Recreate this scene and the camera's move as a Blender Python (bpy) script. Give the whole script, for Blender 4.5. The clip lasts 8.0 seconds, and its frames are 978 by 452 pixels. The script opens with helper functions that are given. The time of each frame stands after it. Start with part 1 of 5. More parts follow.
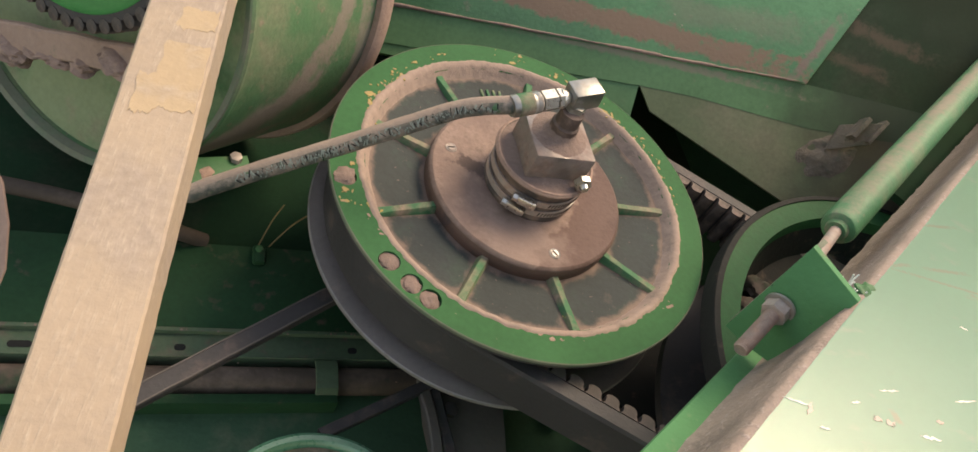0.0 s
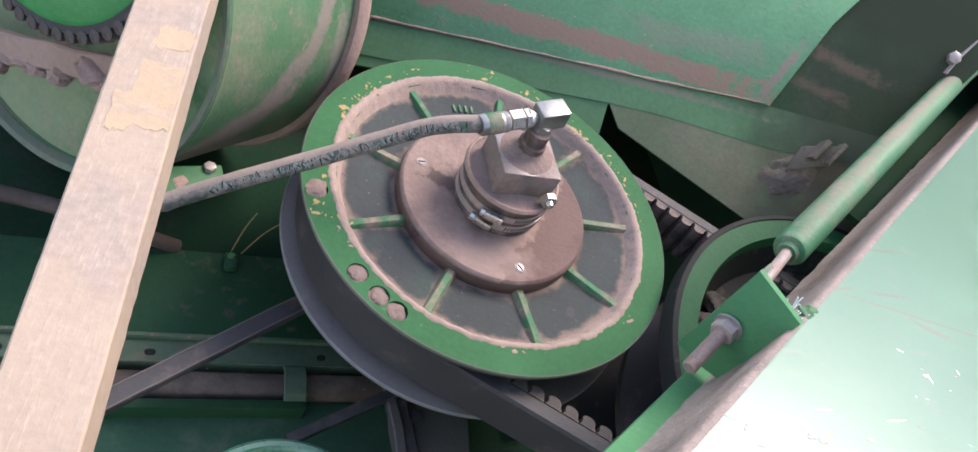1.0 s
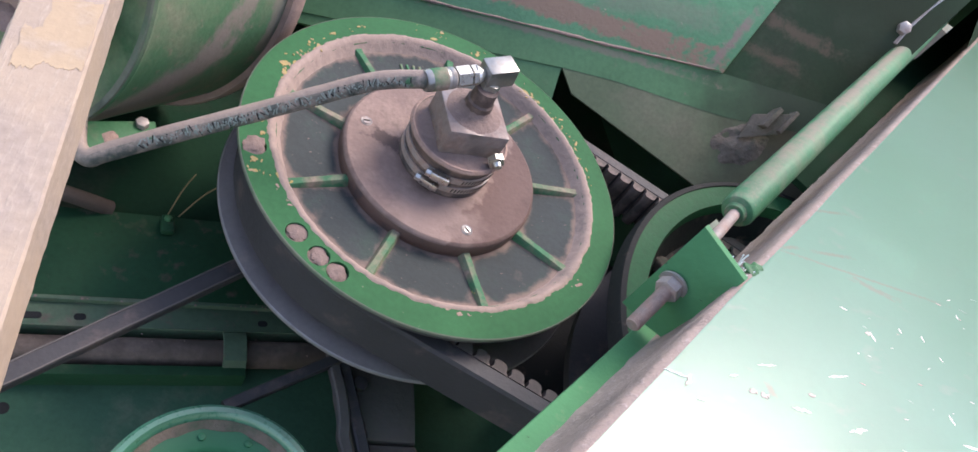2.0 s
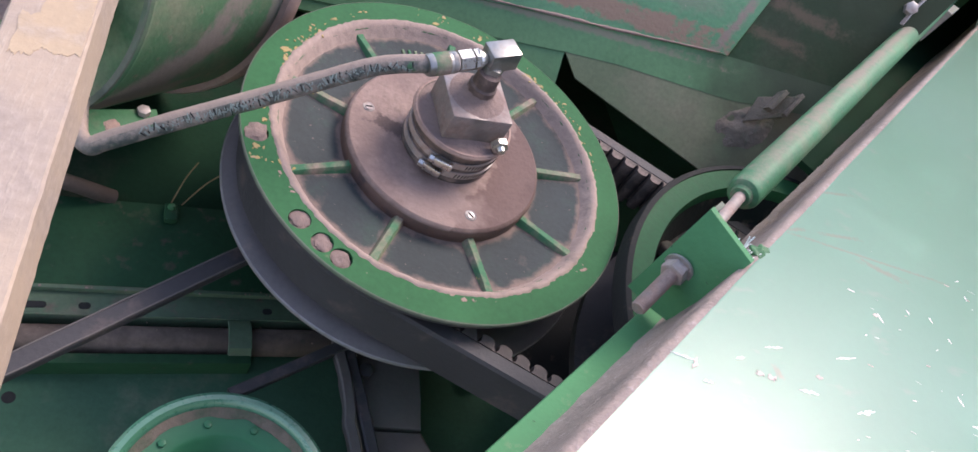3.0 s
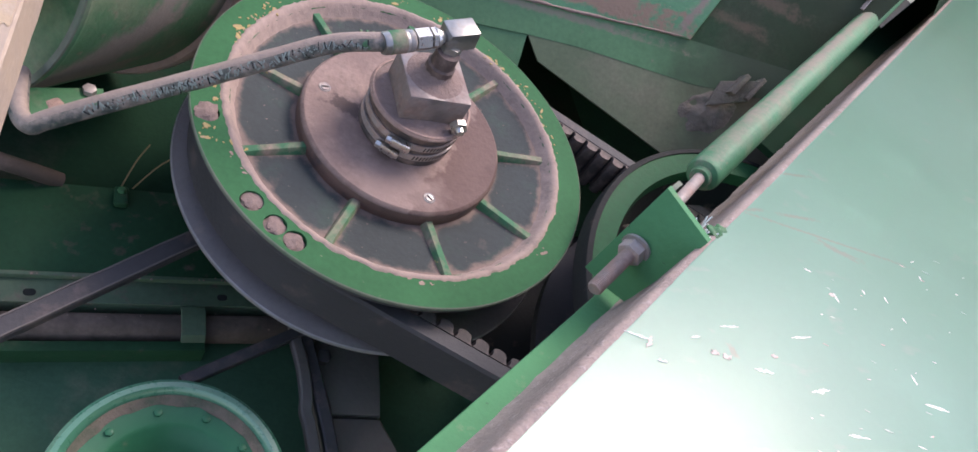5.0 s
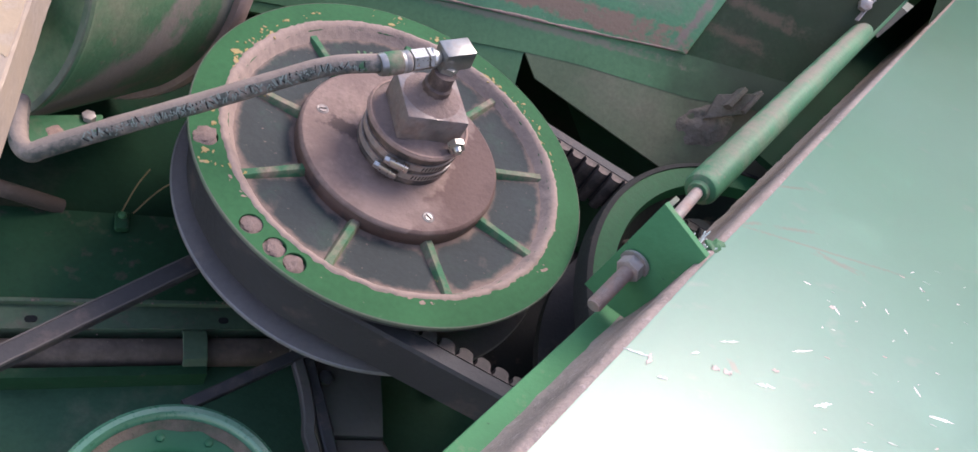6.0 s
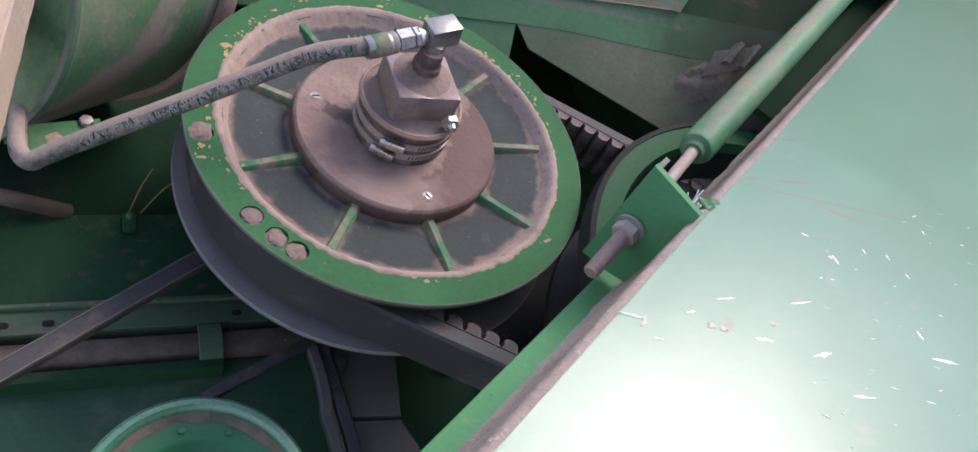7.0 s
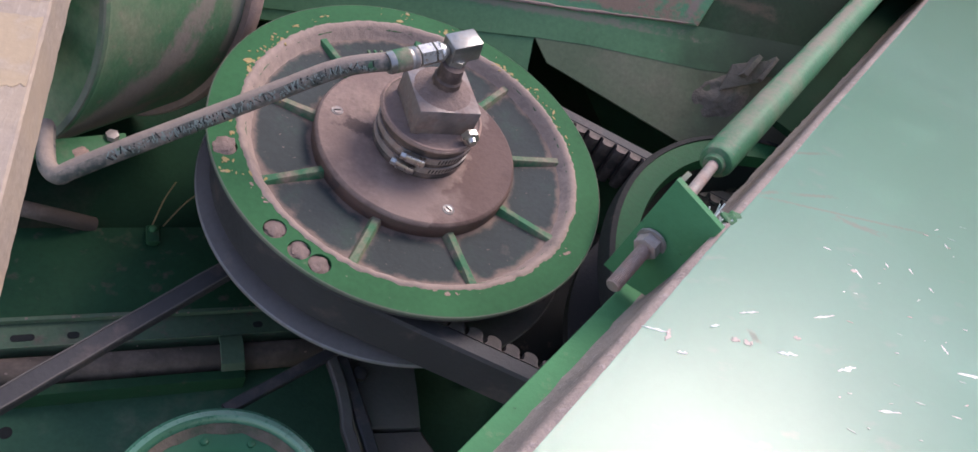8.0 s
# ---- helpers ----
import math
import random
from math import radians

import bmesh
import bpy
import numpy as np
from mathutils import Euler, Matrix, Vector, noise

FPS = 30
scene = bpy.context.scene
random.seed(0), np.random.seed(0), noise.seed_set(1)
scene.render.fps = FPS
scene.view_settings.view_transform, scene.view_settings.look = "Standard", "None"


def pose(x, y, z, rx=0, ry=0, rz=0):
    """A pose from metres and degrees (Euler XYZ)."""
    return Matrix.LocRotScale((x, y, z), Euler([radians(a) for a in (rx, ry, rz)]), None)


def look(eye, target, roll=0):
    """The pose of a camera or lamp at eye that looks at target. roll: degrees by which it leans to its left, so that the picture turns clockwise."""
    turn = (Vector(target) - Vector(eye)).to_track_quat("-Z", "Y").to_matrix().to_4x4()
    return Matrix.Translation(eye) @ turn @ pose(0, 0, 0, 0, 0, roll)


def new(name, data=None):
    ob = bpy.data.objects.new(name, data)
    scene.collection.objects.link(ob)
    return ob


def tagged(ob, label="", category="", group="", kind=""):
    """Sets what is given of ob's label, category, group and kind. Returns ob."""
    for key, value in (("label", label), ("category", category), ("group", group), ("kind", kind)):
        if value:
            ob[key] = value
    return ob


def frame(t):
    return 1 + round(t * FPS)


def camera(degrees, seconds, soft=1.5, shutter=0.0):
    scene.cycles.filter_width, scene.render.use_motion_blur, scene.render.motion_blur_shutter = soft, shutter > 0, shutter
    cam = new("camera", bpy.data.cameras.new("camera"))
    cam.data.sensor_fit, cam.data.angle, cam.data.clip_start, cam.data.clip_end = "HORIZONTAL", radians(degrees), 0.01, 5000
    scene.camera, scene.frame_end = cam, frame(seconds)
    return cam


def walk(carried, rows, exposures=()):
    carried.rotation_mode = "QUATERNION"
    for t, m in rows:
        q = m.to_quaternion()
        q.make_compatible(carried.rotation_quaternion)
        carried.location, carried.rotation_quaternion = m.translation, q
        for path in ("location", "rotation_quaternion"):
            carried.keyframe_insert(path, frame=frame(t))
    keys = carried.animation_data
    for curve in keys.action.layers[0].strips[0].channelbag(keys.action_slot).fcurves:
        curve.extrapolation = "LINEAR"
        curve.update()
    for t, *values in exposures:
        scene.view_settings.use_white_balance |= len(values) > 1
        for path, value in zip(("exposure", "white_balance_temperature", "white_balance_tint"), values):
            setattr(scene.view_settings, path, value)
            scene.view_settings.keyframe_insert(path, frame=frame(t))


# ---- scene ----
cam = camera(63.83, 8.0)
ROWS = [
    (0, -0.2446, -0.6053, 0.6010, 38.71, -20.97, 3.16),
    (0.5, -0.2438, -0.6062, 0.6144, 37.87, -22.49, 3.45),
    (1, -0.2433, -0.6108, 0.6301, 38.92, -22.98, 3.13),
    (1.5, -0.2298, -0.6109, 0.6204, 38.76, -25.17, 2.04),
    (2.8, -0.2120, -0.6131, 0.6042, 37.39, -25.33, 1.05),
    (3, -0.2149, -0.6114, 0.6057, 37.34, -24.85, 1.25),
    (3.5, -0.2090, -0.6133, 0.5995, 36.82, -25.56, 0.68),
    (4, -0.2071, -0.6102, 0.5959, 37.32, -25.93, 0.39),
    (4.5, -0.2015, -0.6099, 0.5991, 37.49, -25.85, 0.00),
    (5, -0.1981, -0.6098, 0.5978, 37.28, -26.50, -0.30),
    (5.2, -0.2008, -0.6072, 0.6028, 38.12, -26.30, -0.41),
    (6.3, -0.1946, -0.6101, 0.6010, 38.96, -24.93, -2.03),
    (6.5, -0.1945, -0.6142, 0.6017, 38.33, -23.43, -2.45),
    (7, -0.1798, -0.6118, 0.6111, 38.03, -22.04, -3.73),
    (7.5, -0.1840, -0.6089, 0.6081, 37.69, -21.38, -2.90),
    (8, -0.1878, -0.6125, 0.6128, 38.60, -21.28, -3.06),
]
EXPOSURES = [(0.0, 1.27, 11200, 14), (0.5, 1.62, 8150, 17), (1.0, 1.7, 7700, 19), (1.5, 1.64, 7500, 19), (3.0, 1.5, 7450, 23), (5.0, 1.43, 7400, 24), (6.5, 1.38, 7400, 23), (7.5, 1.13, 7400, 22), (8.0, 1.13, 7350, 23)]
walk(cam, [(t, pose(x, y, z, rx, ry, rz)) for t, x, y, z, rx, ry, rz in ROWS], EXPOSURES)

# ==== light
world = bpy.data.worlds.new("sky")
scene.world = world
world.use_nodes = True
wn = world.node_tree.nodes
sky = wn.new("ShaderNodeTexSky")
sky.sky_type = "NISHITA"
sky.sun_disc = False
sky.sun_elevation, sky.sun_rotation = radians(48), radians(43)
world.node_tree.links.new(sky.outputs[0], wn["Background"].inputs[0])
wn["Background"].inputs[1].default_value = 0.18

sun_data = bpy.data.lights.new("sun", "SUN")
sun_data.energy, sun_data.angle, sun_data.color = 1.3, radians(27), (0.93, 0.97, 1.0)
sun = new("sun", sun_data)
sun.matrix_world = look((1.364, 1.463, 2.22), (0, 0, 0))


# ==== materials
def noise_mask(nt, coords, scale, low, high, detail=6.0, rough=0.6, stretch=(1, 1, 1)):
    """A noise, cut between two levels to a mask of 0 to 1."""
    mp = nt.nodes.new("ShaderNodeMapping")
    mp.inputs["Scale"].default_value = stretch
    nt.links.new(coords, mp.inputs[0])
    nz = nt.nodes.new("ShaderNodeTexNoise")
    nz.inputs["Scale"].default_value, nz.inputs["Detail"].default_value, nz.inputs["Roughness"].default_value = scale, detail, rough
    nt.links.new(mp.outputs[0], nz.inputs["Vector"])
    rp = nt.nodes.new("ShaderNodeMapRange")
    rp.inputs["From Min"].default_value, rp.inputs["From Max"].default_value = low, high
    nt.links.new(nz.outputs["Fac"], rp.inputs["Value"])
    return rp.outputs[0]


def surface(name, base, rough=0.5, metal=0.0, layers=(), vary=0.25, grit=0.2, bump=0.0004, bump_scale=250.0, coat=0.0, spec=0.5, rvar=0.12):
    """A surface with mottling at two scales and layers (colour, roughness, scale, low, high, stretch) of dust, chips or wear over it."""
    mat = bpy.data.materials.new(name)
    mat.use_nodes = True
    nt = mat.node_tree
    p = nt.nodes["Principled BSDF"]
    coords = nt.nodes.new("ShaderNodeTexCoord").outputs["Object"]
    big = noise_mask(nt, coords, 9.0, 0.3, 0.7)
    small = noise_mask(nt, coords, 160.0, 0.3, 0.7)
    add = nt.nodes.new("ShaderNodeMath")
    add.operation = "MULTIPLY_ADD"
    add.inputs[1].default_value = 0.6
    nt.links.new(big, add.inputs[0])
    half = nt.nodes.new("ShaderNodeMath")
    half.operation = "MULTIPLY"
    half.inputs[1].default_value = 0.4
    nt.links.new(small, half.inputs[0])
    nt.links.new(half.outputs[0], add.inputs[2])
    mix = nt.nodes.new("ShaderNodeMix")
    mix.data_type = "RGBA"
    mix.inputs["A"].default_value = (*[c * (1 - vary) for c in base], 1)
    mix.inputs["B"].default_value = (*[min(1, c * (1 + vary)) for c in base], 1)
    nt.links.new(add.outputs[0], mix.inputs["Factor"])
    colour = mix.outputs["Result"]
    rnode = nt.nodes.new("ShaderNodeMath")
    rnode.operation = "MULTIPLY_ADD"
    rnode.inputs[1].default_value, rnode.inputs[2].default_value = rvar, rough - rvar / 2
    nt.links.new(small, rnode.inputs[0])
    roughness = rnode.outputs[0]
    metallic = None
    height = small
    for col, lrough, scale, low, high, stretch in layers:
        m = noise_mask(nt, coords, scale, low, high, stretch=stretch)
        mx = nt.nodes.new("ShaderNodeMix")
        mx.data_type = "RGBA"
        nt.links.new(m, mx.inputs["Factor"])
        nt.links.new(colour, mx.inputs["A"])
        grain = nt.nodes.new("ShaderNodeMix")
        grain.data_type = "RGBA"
        grain.inputs["A"].default_value = (*[c * (1 - grit) for c in col], 1)
        grain.inputs["B"].default_value = (*[min(1, c * (1 + grit)) for c in col], 1)
        nt.links.new(small, grain.inputs["Factor"])
        nt.links.new(grain.outputs["Result"], mx.inputs["B"])
        colour = mx.outputs["Result"]
        rm = nt.nodes.new("ShaderNodeMix")
        nt.links.new(m, rm.inputs["Factor"])
        nt.links.new(roughness, rm.inputs["A"])
        rm.inputs["B"].default_value = lrough
        roughness = rm.outputs["Result"]
        if metal:
            mm = nt.nodes.new("ShaderNodeMath")
            mm.operation = "SUBTRACT"
            mm.use_clamp = True
            if metallic is None:
                mm.inputs[0].default_value = metal
            else:
                nt.links.new(metallic, mm.inputs[0])
            nt.links.new(m, mm.inputs[1])
            metallic = mm.outputs[0]
        hh = nt.nodes.new("ShaderNodeMath")
        hh.operation = "ADD"
        nt.links.new(height, hh.inputs[0])
        nt.links.new(m, hh.inputs[1])
        height = hh.outputs[0]
    nt.links.new(colour, p.inputs["Base Color"])
    nt.links.new(roughness, p.inputs["Roughness"])
    p.inputs["Metallic"].default_value = metal
    if metallic is not None:
        nt.links.new(metallic, p.inputs["Metallic"])
    p.inputs["Coat Weight"].default_value = coat
    p.inputs["Coat Roughness"].default_value = 0.18
    p.inputs["Specular IOR Level"].default_value = spec
    bn = nt.nodes.new("ShaderNodeBump")
    bn.inputs["Strength"].default_value, bn.inputs["Distance"].default_value = 0.6, bump
    nt.links.new(height, bn.inputs["Height"])
    nt.links.new(bn.outputs[0], p.inputs["Normal"])
    return mat


ONE = (1, 1, 1)


def pocket_dust(mat, inner, outer, first, step, colour):
    """Dust drifted against the ribs and rims of a web's pockets, ragged by noise."""
    nt = mat.node_tree
    p = nt.nodes["Principled BSDF"]

    def op(kind, a, b=None, c=None):
        nd = nt.nodes.new("ShaderNodeMath")
        nd.operation = kind
        for slot, v in enumerate((a, b, c)):
            if v is None:
                continue
            if isinstance(v, (int, float)):
                nd.inputs[slot].default_value = v
            else:
                nt.links.new(v, nd.inputs[slot])
        return nd.outputs[0]
    co = nt.nodes.new("ShaderNodeTexCoord").outputs["Object"]
    sp = nt.nodes.new("ShaderNodeSeparateXYZ")
    nt.links.new(co, sp.inputs[0])
    r = op("SQRT", op("ADD", op("MULTIPLY", sp.outputs[0], sp.outputs[0]), op("MULTIPLY", sp.outputs[1], sp.outputs[1])))
    turn = op("DIVIDE", op("SUBTRACT", op("ARCTAN2", sp.outputs[1], sp.outputs[0]), radians(first)), radians(step))
    part_of = op("ABSOLUTE", op("SUBTRACT", op("FRACT", op("ADD", turn, 100.5)), 0.5))
    gap = op("SUBTRACT", op("MULTIPLY", op("MULTIPLY", part_of, radians(step)), r), 0.004)
    edge = op("SMOOTH_MIN", op("SMOOTH_MIN", op("SUBTRACT", r, inner), op("SUBTRACT", outer, r), 0.02), gap, 0.022)
    nz = noise_mask(nt, co, 60.0, 0.25, 0.75)
    edge = op("ADD", op("ADD", edge, 0.0025), op("MULTIPLY", op("SUBTRACT", nz, 0.5), 0.009))
    mr = nt.nodes.new("ShaderNodeMapRange")
    mr.interpolation_type = "SMOOTHSTEP"
    mr.inputs["From Min"].default_value, mr.inputs["From Max"].default_value = 0.0, 0.009
    mr.inputs["To Min"].default_value, mr.inputs["To Max"].default_value = 0.85, 0.03
    nt.links.new(edge, mr.inputs["Value"])
    old = p.inputs["Base Color"].links[0].from_socket
    mx = nt.nodes.new("ShaderNodeMix")
    mx.data_type = "RGBA"
    nt.links.new(mr.outputs[0], mx.inputs["Factor"])
    nt.links.new(old, mx.inputs["A"])
    mx.inputs["B"].default_value = (*colour, 1)
    nt.links.new(mx.outputs["Result"], p.inputs["Base Color"])
    old = p.inputs["Roughness"].links[0].from_socket
    rx = nt.nodes.new("ShaderNodeMix")
    nt.links.new(mr.outputs[0], rx.inputs["Factor"])
    nt.links.new(old, rx.inputs["A"])
    rx.inputs["B"].default_value = 0.95
    nt.links.new(rx.outputs["Result"], p.inputs["Roughness"])


GREEN = (0.033, 0.125, 0.052)
DUST = (0.325, 0.212, 0.172)
RUST = (0.15, 0.088, 0.07)
YELLOW = (0.42, 0.3, 0.11)
M_FLANGE = surface("flange green paint", (0.032, 0.12, 0.05), 0.7, layers=[(DUST, 0.9, 30, 0.68, 1.0, ONE), (DUST, 0.9, 120, 0.69, 0.76, ONE)], bump=0.00012, spec=0.1)
M_GREEN = surface("dusty green paint", GREEN, 0.55, spec=0.25, layers=[(DUST, 0.9, 14, 0.55, 0.95, ONE), (DUST, 0.9, 90, 0.66, 0.8, ONE)])
M_COVER = surface("cover green paint", (0.115, 0.37, 0.24), 0.34, layers=[((0.15, 0.39, 0.28), 0.36, 3, 0.4, 0.9, ONE), ((0.3, 0.37, 0.31), 0.42, 22, 0.62, 0.95, (1, 2, 1)), (DUST, 0.5, 40, 0.72, 0.95, ONE), ((0.6, 0.62, 0.55), 0.6, 70, 0.78, 0.8, ONE)], coat=1.0, bump=0.000004, vary=0.04, rvar=0.02, grit=0.02)
M_COVER.node_tree.nodes["Principled BSDF"].inputs["Coat IOR"].default_value = 1.6
M_COVER.node_tree.nodes["Principled BSDF"].inputs["Coat Roughness"].default_value = 0.22
M_WALL = surface("sheet green paint", (0.1, 0.215, 0.1), 0.6, spec=0.25, bump=0.00015, layers=[(DUST, 0.9, 7, 0.6, 1.1, ONE), (DUST, 0.9, 45, 0.66, 0.82, ONE)])
M_PLATE = surface("dulled green sheet", (0.15, 0.18, 0.1), 0.7, bump=0.00015, spec=0.25, layers=[(DUST, 0.9, 6, 0.5, 1.2, ONE)])
# darker than M_BOTTOM: the floor panel's shade is put into this green
M_FLOOR = surface("green sheet darkened for shade", (0.013, 0.055, 0.026), 0.6, spec=0.12, layers=[(DUST, 0.9, 11, 0.6, 1.2, ONE), ((0.09, 0.07, 0.058), 0.9, 45, 0.6, 0.75, ONE)])
M_HEAP = surface("old brown dust", (0.16, 0.125, 0.097), 0.95, layers=[((0.05, 0.075, 0.045), 0.9, 25, 0.5, 0.7, ONE)], bump=0.0015)
# green taken near black: shade by drum and lath put into the colour
M_SHADE = surface("green sheet near black for shade", (0.01, 0.034, 0.018), 0.8, spec=0.05, layers=[((0.045, 0.035, 0.03), 0.95, 5, 0.5, 0.8, ONE)])
M_DUST = surface("dry dust", DUST, 0.95, bump=0.002, bump_scale=90, vary=0.3)
M_DUSTED = surface("dust over green paint", DUST, 0.93, layers=[(GREEN, 0.5, 24, 0.62, 0.75, ONE)], bump=0.001)
M_WEB = surface("dark cast web", (0.04, 0.05, 0.05), 0.65, spec=0.12, layers=[((0.028, 0.075, 0.05), 0.5, 18, 0.55, 0.9, ONE), (DUST, 0.9, 22, 0.64, 1.15, ONE), (DUST, 0.9, 150, 0.67, 0.76, ONE)])
pocket_dust(M_WEB, 0.118, 0.178, -110.5, 40, (0.25, 0.175, 0.145))
M_RIB = surface("rib green paint", (0.05, 0.16, 0.08), 0.6, spec=0.15, layers=[(DUST, 0.85, 32, 0.42, 0.7, ONE), (YELLOW, 0.7, 55, 0.68, 0.7, ONE)])
M_HUB = surface("dusty brown hub", (0.19, 0.12, 0.1), 0.75, layers=[((0.27, 0.185, 0.155), 0.95, 16, 0.42, 0.62, ONE), ((0.085, 0.055, 0.05), 0.6, 13, 0.62, 0.74, ONE)], bump=0.0008)
M_HUBSIDE = surface("rusty hub rim", RUST, 0.7, layers=[((0.07, 0.05, 0.05), 0.5, 30, 0.55, 0.7, ONE)])
M_RUBBER = surface("black rubber", (0.046, 0.042, 0.045), 0.62, spec=0.35, layers=[(DUST, 0.95, 20, 0.55, 1.3, ONE)])
M_BOOT = surface("dusty rubber boot", (0.05, 0.04, 0.038), 0.6, layers=[(DUST, 0.95, 35, 0.45, 0.8, ONE)])
M_SHEAVE = surface("worn steel sheave", (0.125, 0.11, 0.115), 0.6, 0.12, layers=[(DUST, 0.9, 14, 0.6, 1.1, ONE), ((0.04, 0.04, 0.045), 0.5, 20, 0.6, 0.7, ONE)])
# black of the worn rim, also painted as shade between the pulleys
M_BLACK = surface("black iron and painted shade", (0.017, 0.017, 0.017), 0.7, spec=0.15, layers=[(DUST, 0.9, 30, 0.6, 1.2, ONE)])
M_STEEL = surface("bright zinc steel", (0.55, 0.53, 0.49), 0.3, 0.95, layers=[(DUST, 0.9, 60, 0.55, 0.8, ONE)], bump=0.0001)
M_STEELEDGE = surface("rubbed bare edge", (0.3, 0.28, 0.28), 0.5, 0.6, layers=[((0.12, 0.1, 0.095), 0.8, 40, 0.5, 0.7, ONE)])
M_DULL = surface("dusty steel", (0.36, 0.33, 0.31), 0.45, 0.7, layers=[(DUST, 0.92, 45, 0.42, 0.7, ONE)])
M_BLOCK = surface("dusty steel block", (0.25, 0.21, 0.195), 0.34, 0.6, layers=[((0.23, 0.155, 0.132), 0.9, 30, 0.4, 0.62, ONE)])
M_ZINC = surface("dusty zinc fitting", (0.34, 0.325, 0.3), 0.36, 0.85, layers=[((0.27, 0.21, 0.18), 0.9, 45, 0.5, 0.72, ONE)], bump=0.0001)
M_BRACKET = surface("bracket green paint", (0.055, 0.2, 0.088), 0.6, spec=0.15, layers=[(DUST, 0.9, 40, 0.62, 0.9, ONE), ((0.03, 0.035, 0.03), 0.7, 110, 0.7, 0.74, ONE)], vary=0.12)
M_STRUT = surface("strut green paint", (0.045, 0.17, 0.08), 0.5, spec=0.3, layers=[(DUST, 0.9, 18, 0.5, 1.1, ONE), (DUST, 0.9, 90, 0.62, 0.8, ONE)])
M_ROD = surface("dusty rod steel", (0.24, 0.21, 0.195), 0.55, 0.4, layers=[(DUST, 0.92, 45, 0.4, 0.7, ONE)])
M_HOLEDIRT = surface("brown hole dirt", (0.21, 0.145, 0.125), 0.95, bump=0.0015)
M_HOSE = surface("dusty green-black hose", (0.06, 0.068, 0.058), 0.7, layers=[((0.27, 0.21, 0.175), 0.92, 75, 0.4, 0.62, ONE), (GREEN, 0.5, 50, 0.62, 0.7, ONE)])
M_HOSEDUST = surface("dust crust", (0.3, 0.225, 0.185), 0.95, bump=0.001)
M_WOOD = surface("pale raw wood", (0.39, 0.287, 0.208), 0.75, layers=[((0.31, 0.245, 0.21), 0.9, 14, 0.45, 0.8, ONE), ((0.43, 0.33, 0.25), 0.8, 50, 0.5, 0.8, (8, 1, 8))], bump=0.0004, vary=0.12)
M_WOODRAW = surface("torn yellow wood", (0.44, 0.312, 0.198), 0.8, layers=[((0.38, 0.29, 0.22), 0.9, 40, 0.5, 0.7, ONE)], bump=0.0004, vary=0.12)
M_PIPE = surface("rusty dusty pipe", (0.08, 0.06, 0.05), 0.75, spec=0.2, layers=[((0.2, 0.145, 0.12), 0.95, 18, 0.48, 0.85, ONE), ((0.025, 0.05, 0.03), 0.8, 14, 0.56, 0.66, ONE)])
M_NECK = surface("dark rusty neck", (0.085, 0.055, 0.046), 0.7, layers=[((0.2, 0.135, 0.115), 0.9, 40, 0.46, 0.7, ONE)])
M_SKIRT = surface("dust-caked sheet", (0.29, 0.22, 0.19), 0.95, layers=[((0.16, 0.125, 0.11), 0.9, 20, 0.52, 0.8, ONE), ((0.38, 0.3, 0.27), 0.95, 120, 0.55, 0.7, ONE)], bump=0.0012)
M_CRUST = surface("thin dust over green", (0.14, 0.15, 0.11), 0.95, layers=[((0.05, 0.14, 0.07), 0.6, 22, 0.5, 0.8, ONE)])
M_STAND = surface("dull grey-brown stand", (0.1, 0.085, 0.078), 0.7, layers=[(DUST, 0.9, 15, 0.6, 1.1, ONE)])
# green of the driven ring, set darker than GREEN
M_RING = surface("darker green of the ring", (0.02, 0.09, 0.04), 0.6, spec=0.12, layers=[(DUST, 0.5, 20, 0.64, 1.1, ONE)])
M_COG = surface("dust-filled rubber cogs", (0.085, 0.067, 0.06), 0.85, layers=[((0.21, 0.155, 0.132), 0.9, 45, 0.44, 0.7, ONE)])
M_RIMDUST = surface("packed dust", (0.33, 0.235, 0.195), 0.95, layers=[((0.2, 0.15, 0.125), 0.9, 35, 0.5, 0.75, ONE)], bump=0.0006, bump_scale=160, vary=0.2)
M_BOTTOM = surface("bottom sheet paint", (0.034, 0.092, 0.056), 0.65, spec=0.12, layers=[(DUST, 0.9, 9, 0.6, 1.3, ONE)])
M_RAIL = surface("rail green paint", (0.07, 0.115, 0.072), 0.6, spec=0.25, layers=[(DUST, 0.9, 12, 0.55, 1.1, ONE), ((0.13, 0.095, 0.08), 0.9, 50, 0.56, 0.72, (1, 1, 3))])
# base kept dark: the recess's shade is put into this green
M_SIDE = surface("side sheet green with painted shade", (0.036, 0.066, 0.036), 0.8, spec=0.08, bump=0.00015, layers=[((0.1, 0.075, 0.06), 0.9, 8, 0.48, 0.9, ONE)])
M_TEAL = surface("bluish green paint", (0.02, 0.13, 0.065), 0.5, spec=0.2, layers=[(DUST, 0.9, 30, 0.64, 0.95, ONE)], coat=0.12, vary=0.1, bump=0.00005)
M_TEALRIM = surface("glossy bluish green paint", (0.05, 0.19, 0.12), 0.3, layers=[(DUST, 0.9, 30, 0.64, 0.95, ONE)], coat=0.5, vary=0.1, bump=0.00005)
M_BRIGHT = surface("bright green paint", (0.03, 0.22, 0.07), 0.35)
